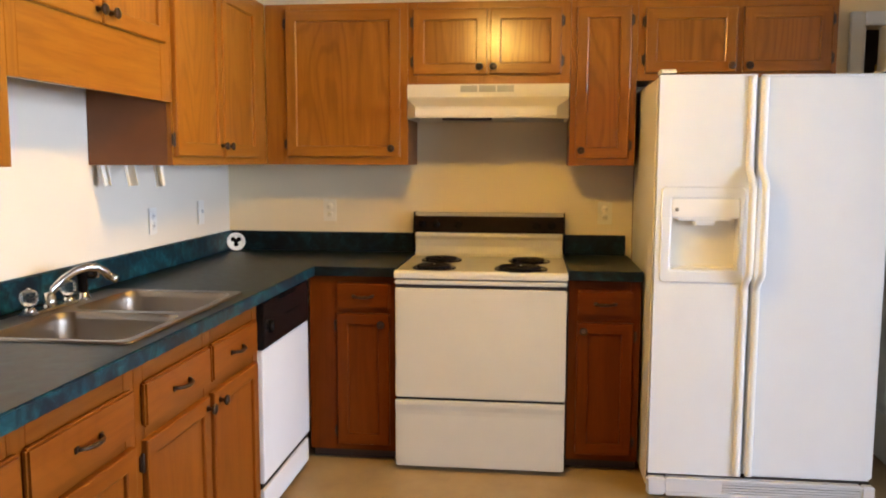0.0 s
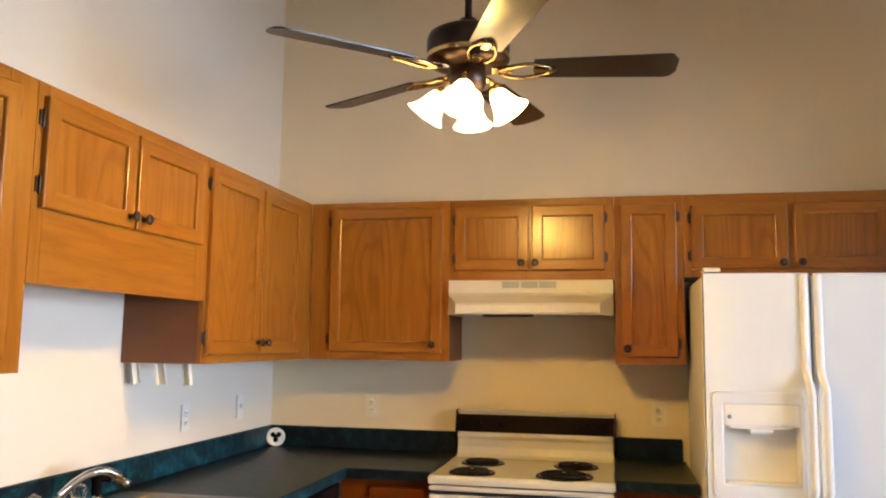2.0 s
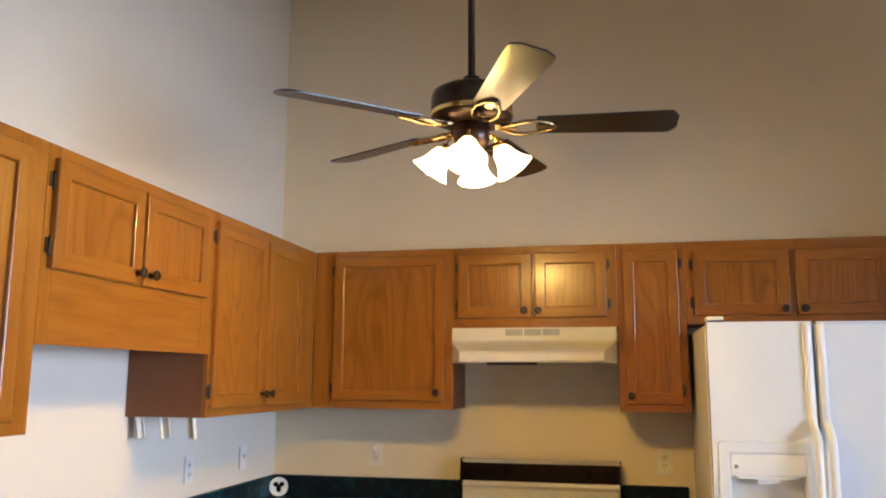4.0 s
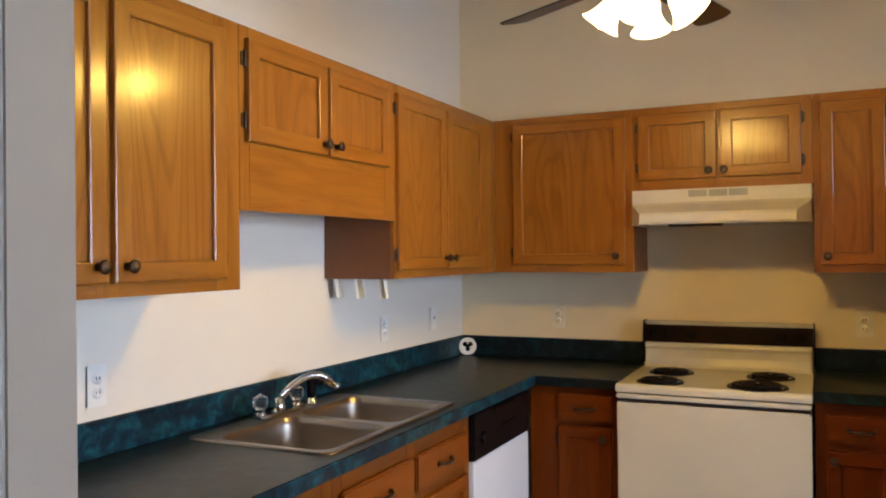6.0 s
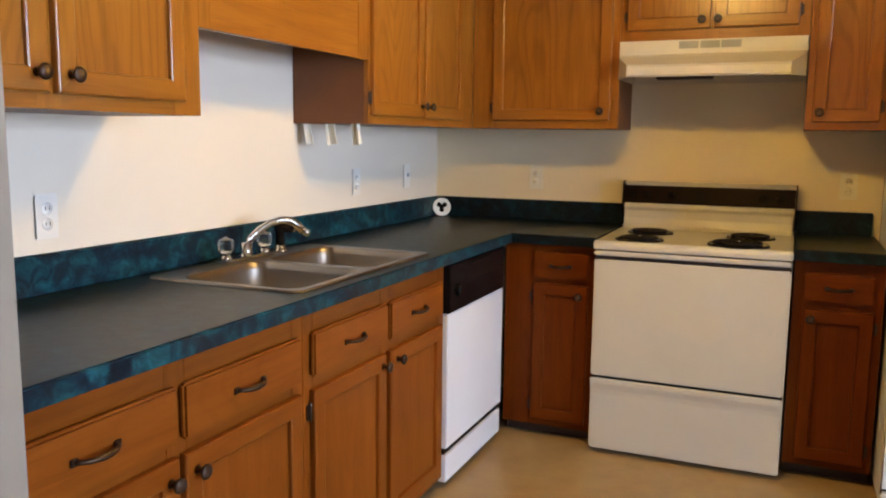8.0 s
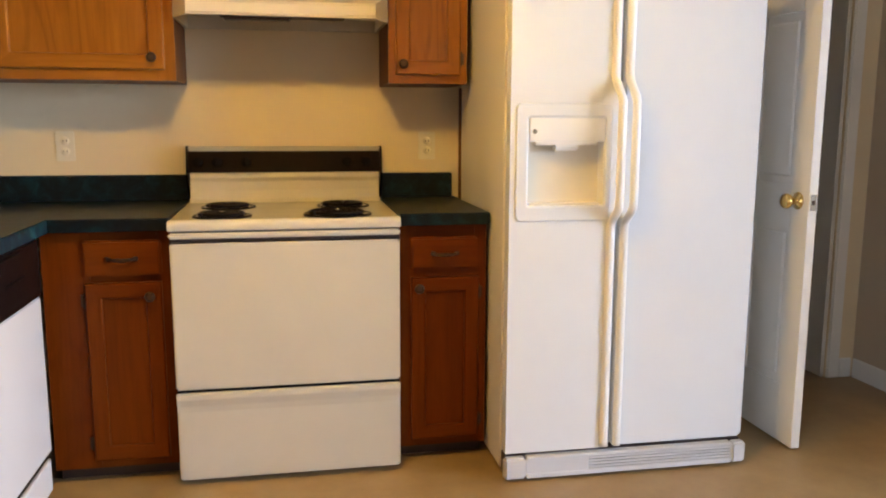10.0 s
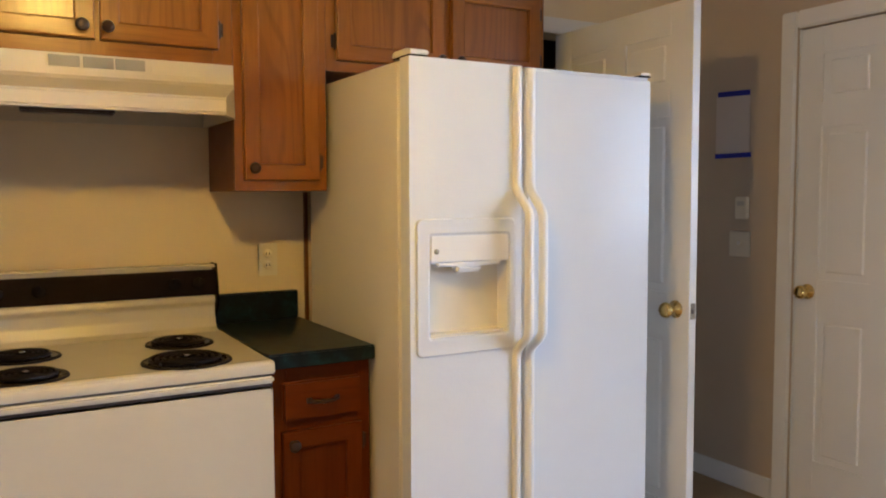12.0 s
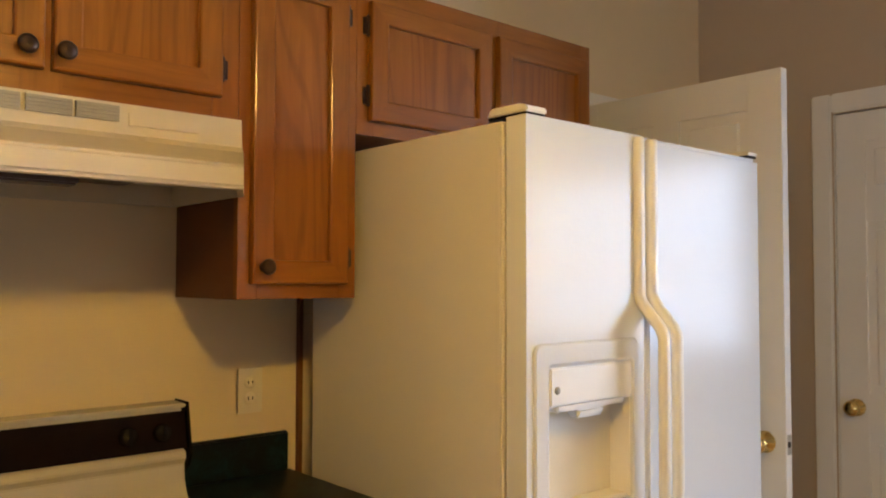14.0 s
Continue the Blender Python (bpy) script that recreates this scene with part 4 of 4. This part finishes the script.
# the shade between the slats is put into a near-black backing
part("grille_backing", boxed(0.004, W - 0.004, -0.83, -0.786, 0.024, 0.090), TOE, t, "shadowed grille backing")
gr = bmesh.new()
box(gr, -0.004, 0.075, -0.868, -0.831, 0.012, 0.088, 0.008)
box(gr, W - 0.05, W + 0.004, -0.868, -0.831, 0.012, 0.088, 0.008)
box(gr, 0.075, W - 0.05, -0.866, -0.831, 0.012, 0.030, 0.003)
box(gr, 0.075, W - 0.05, -0.866, -0.831, 0.077, 0.088, 0.003)
box(gr, 0.075, 0.30, -0.862, -0.831, 0.030, 0.077)
gp = part("grille", gr, GRILLE, t, "pale grey toe grille")
for i in range(4):
    part("slat", boxed(0.30, W - 0.05, -0.862, -0.831, 0.0345 + i * 0.0112, 0.0405 + i * 0.0112), GRILLE, gp)
for x in (0.06, W - 0.06):
    for y in (-0.76, -0.14):
        part("foot", turned([(0.016, 0.0), (0.016, 0.012), (0.008, 0.02)], 12, pose(x, y, 0)), BLACK, t)

# ---- ceiling fan ----
FAN = Vector((1.368, -1.75, 0))
t = thing("ceiling_fan", pose(FAN.x, FAN.y, TOP) @ Matrix.Scale(0.9, 4), "dark bronze five-blade ceiling fan with four lit frosted shades", "ceiling fan")
HUB = (2.278 - TOP) / 0.9
part("canopy", turned([(0.0, 0.0), (0.07, 0.0), (0.068, -0.03), (0.03, -0.07), (0.0, -0.072)], 24), BRONZE, t)
part("downrod", turned([(0.0125, -0.06), (0.0125, HUB + 0.15)], 14), BRONZE, t)
part("motor_housing", turned([(0.0, HUB + 0.17), (0.028, HUB + 0.168), (0.035, HUB + 0.135), (0.10, HUB + 0.128), (0.132, HUB + 0.11), (0.138, HUB + 0.09), (0.138, HUB + 0.03), (0.128, HUB + 0.012), (0.10, HUB + 0.002), (0.05, HUB), (0.0, HUB)], 36), BRONZE, t, "dark bronze motor housing")
part("housing_band", turned([(0.139, HUB + 0.024), (0.1405, HUB + 0.028), (0.1405, HUB + 0.036), (0.139, HUB + 0.04)], 36, cap=False), BRASS, t, "thin brass band")
part("switch_cup", turned([(0.0, HUB - 0.001), (0.06, HUB - 0.004), (0.062, HUB - 0.05), (0.05, HUB - 0.075), (0.03, HUB - 0.085), (0.0, HUB - 0.087)], 28), BRONZE, t)


def blade_mesh():
    bm = bmesh.new()
    out = []
    for i in range(25):
        s = i / 24
        x = 0.22 + 0.46 * s
        half = 0.052 + 0.017 * s
        if s > 0.93:
            half *= math.sqrt(max(0.0, 1 - ((s - 0.93) / 0.07) ** 2 * 0.75))
        out.append((x, half))
    loop = [(x, -h_) for x, h_ in out] + [(x, h_) for x, h_ in reversed(out)]
    lo = [bm.verts.new((x, y, -0.003)) for x, y in loop]
    hi = [bm.verts.new((x, y, 0.003)) for x, y in loop]
    bm.faces.new(list(reversed(lo)))
    bm.faces.new(hi)
    for i in range(len(lo)):
        j = (i + 1) % len(lo)
        bm.faces.new((lo[i], lo[j], hi[j], hi[i]))
    return bm


blade_data = mesh_of("blade", blade_mesh(), BLADE)
ib = bmesh.new()
for s in (-1, 1):
    tube(ib, [(0.10, s * 0.012, -0.006), (0.14, s * 0.03, -0.012), (0.18, s * 0.042, -0.010), (0.22, s * 0.038, -0.006), (0.265, s * 0.02, -0.006), (0.285, 0.0, -0.006)], 0.0075, 8, 0.7)
box(ib, 0.08, 0.15, -0.02, 0.02, -0.008, 0.0, 0.003)
box(ib, 0.215, 0.29, -0.012, 0.012, -0.009, -0.0035, 0.002)
iron_data = mesh_of("blade_iron", ib, ANTIQUE)
PHASE = 6.0
for k in range(5):
    m = pose(0, 0, HUB - 0.006, 0, 0, PHASE + 72 * k) @ pose(0, 0, 0, -12, 0, 0)
    ob = tagged(new("blade", blade_data), "dark walnut fan blade")
    ob.parent, ob.matrix_local = t, m
    io = tagged(new("blade_iron", iron_data), "scrolled brass blade bracket")
    io.parent = ob
shade_prof = [(0.018, 0.0), (0.026, -0.006), (0.033, -0.02), (0.040, -0.045), (0.050, -0.068), (0.064, -0.086), (0.068, -0.090), (0.066, -0.091), (0.048, -0.068), (0.037, -0.045), (0.029, -0.02), (0.0, -0.008)]
for k in range(4):
    az = 3 + 90 * k
    arm = bmesh.new()
    a = radians(az)
    ux, uy = math.cos(a), math.sin(a)
    tube(arm, [(ux * r, uy * r, HUB + z) for r, z in ((0.04, -0.05), (0.064, -0.04), (0.080, -0.046), (0.088, -0.074))], 0.008, 8)
    arm_ob = part("light_arm", arm, BRASS, t, "brass light arm")
    part("socket", turned([(0.0, 0.012), (0.016, 0.01), (0.02, 0.0), (0.02, -0.012)], 16, pose(ux * 0.088, uy * 0.088, HUB - 0.076, 0, 0, az) @ pose(0, 0, 0, 0, -38, 0)), BRASS, arm_ob)
    sh = turned(shade_prof, 24, pose(ux * 0.092, uy * 0.092, HUB - 0.084, 0, 0, az) @ pose(0, 0, 0, 0, -35, 0), cap=False)
    shade_ob = part("shade", sh, LIT_GLASS, arm_ob, "lit frosted tulip glass shade")
    bulb = turned([(0.0, -0.012), (0.012, -0.014), (0.014, -0.03), (0.022, -0.045), (0.0285, -0.062), (0.0285, -0.076), (0.022, -0.09), (0.011, -0.097), (0.0, -0.099)], 16, pose(ux * 0.092, uy * 0.092, HUB - 0.084, 0, 0, az) @ pose(0, 0, 0, 0, -35, 0), cap=False)
    part("bulb", bulb, LIT_BULB, arm_ob, "glowing light bulb")


# ---- small things ----
def plate(m, label, kind, w=0.072, h=0.116, mats=(PLATE, PALE)):
    """Local x across, z up, front towards -y."""
    t = thing("outlet" if kind == "outlet" else "light_switch", m, label, "outlet" if kind == "outlet" else "switch", "wall plates")
    part("plate", boxed(-w / 2, w / 2, -0.006, 0.0, -h / 2, h / 2, bevel=0.003), mats[0], t)
    if kind == "outlet":
        for z in (-0.02, 0.02):
            r = part("receptacle", turned([(0.0, 0.0), (0.0165, 0.0), (0.016, 0.002), (0.0, 0.002)], 16, pose(0, -0.006, z, 90, 0, 0)), mats[1], t)
            for x in (-0.006, 0.006):
                part("slot", boxed(x - 0.0012, x + 0.0012, -0.0088, -0.0079, z - 0.004, z + 0.005), BLACK, r)
    else:
        part("toggle", boxed(-0.005, 0.005, -0.018, -0.006, -0.003, 0.014, bevel=0.002), PALE, t)
    return t


plate(pose(0.0005, -2.495, 1.112, 0, 0, 90), "white duplex outlet on the wall by the sink", "outlet")
plate(pose(0.0005, -0.885, 1.13, 0, 0, 90), "white duplex outlet under the corner cabinet", "outlet")
plate(pose(0.0005, -0.38, 1.137, 0, 0, 90), "white light switch near the corner", "switch")
plate(pose(0.555, -0.0005, 1.131), "almond duplex outlet on the cooker wall", "outlet", mats=(ALMOND_PLATE, ALMOND_PLATE))
plate(pose(1.985, -0.0005, 1.131), "almond duplex outlet beside the refrigerator", "outlet", mats=(ALMOND_PLATE, ALMOND_PLATE))
plate(pose(X_E - 0.0005, -0.285, 1.13, 0, 0, -90), "wide almond light switch on the hall wall", "switch", 0.118, mats=(ALMOND_PLATE, ALMOND_PLATE))
t = thing("thermostat", pose(X_E - 0.0005, -0.3, 1.295, 0, 0, -90), "small almond thermostat on the hall wall", "thermostat")
part("case", boxed(-0.035, 0.035, -0.02, 0.0, -0.05, 0.05, bevel=0.005), ALMOND_PLATE, t)
part("dial", boxed(-0.02, 0.02, -0.023, -0.0205, 0.01, 0.03, bevel=0.001), IVORY, t)
t = thing("paper_notice", pose(X_E - 0.001, -0.23, 1.675, 0, 0, -90), "sheet of paper fixed to the hall wall with blue tape", "paper")
part("sheet", boxed(-0.095, 0.095, -0.0012, 0.0, -0.14, 0.14), PAPER, t)
part("tape", boxed(-0.092, 0.09, -0.0022, -0.0014, 0.128, 0.152), TAPE, t, "strip of blue masking tape", pose(0, 0, 0, 0, 2, 0))
part("tape", boxed(-0.098, 0.106, -0.0022, -0.0014, -0.152, -0.13), TAPE, t, "strip of blue masking tape")

t = thing("round_trivet", pose(0.062, -0.075, CT + 0.0485, 0, 0, 24) @ pose(0, 0, 0, -12, 0, 0), "small white round disc with a dark emblem in the corner", "trivet")
bm = turned([(0.0, -0.006), (0.045, -0.006), (0.048, -0.003), (0.048, 0.004), (0.043, 0.007), (0.040, 0.004), (0.0, 0.004)], 32, pose(0, 0, 0, 90, 0, 0))
part("disc", bm, PALE, t)
eb = bmesh.new()
for x, z, r in ((-0.014, 0.012, 0.013), (0.015, 0.012, 0.013), (0.0, -0.014, 0.013), (0.0, 0.0, 0.012)):
    lathe(eb, [(0.0, 0.0), (r, 0.0), (r * 0.9, 0.002), (0.0, 0.002)], 14, pose(x, -0.0042, z, 90, 0, 0))
part("emblem", eb, BLACK, t, "dark three-lobed emblem")

t = thing("cup_rack", pose(0.17, -1.36, 1.375), "ivory plastic cup rack straps hanging under the cabinet", "rack")
for x, half, turn in ((-0.125, 0.011, 40), (-0.02, 0.016, 8), (0.09, 0.014, -18)):
    m = pose(x, 0.02, 0, 0, -9, turn)
    hook = part("hook", boxed(-half, half, 0.0, 0.002, -0.08, -0.002), CREAM, t, "flat ivory hanging strip", m)
    for sx in (-1, 1):
        part("lip", boxed(sx * half - 0.0025, sx * half + 0.0025, -0.012, 0.003, -0.082, -0.001, bevel=0.001), CREAM, hook, "cream folded lip")
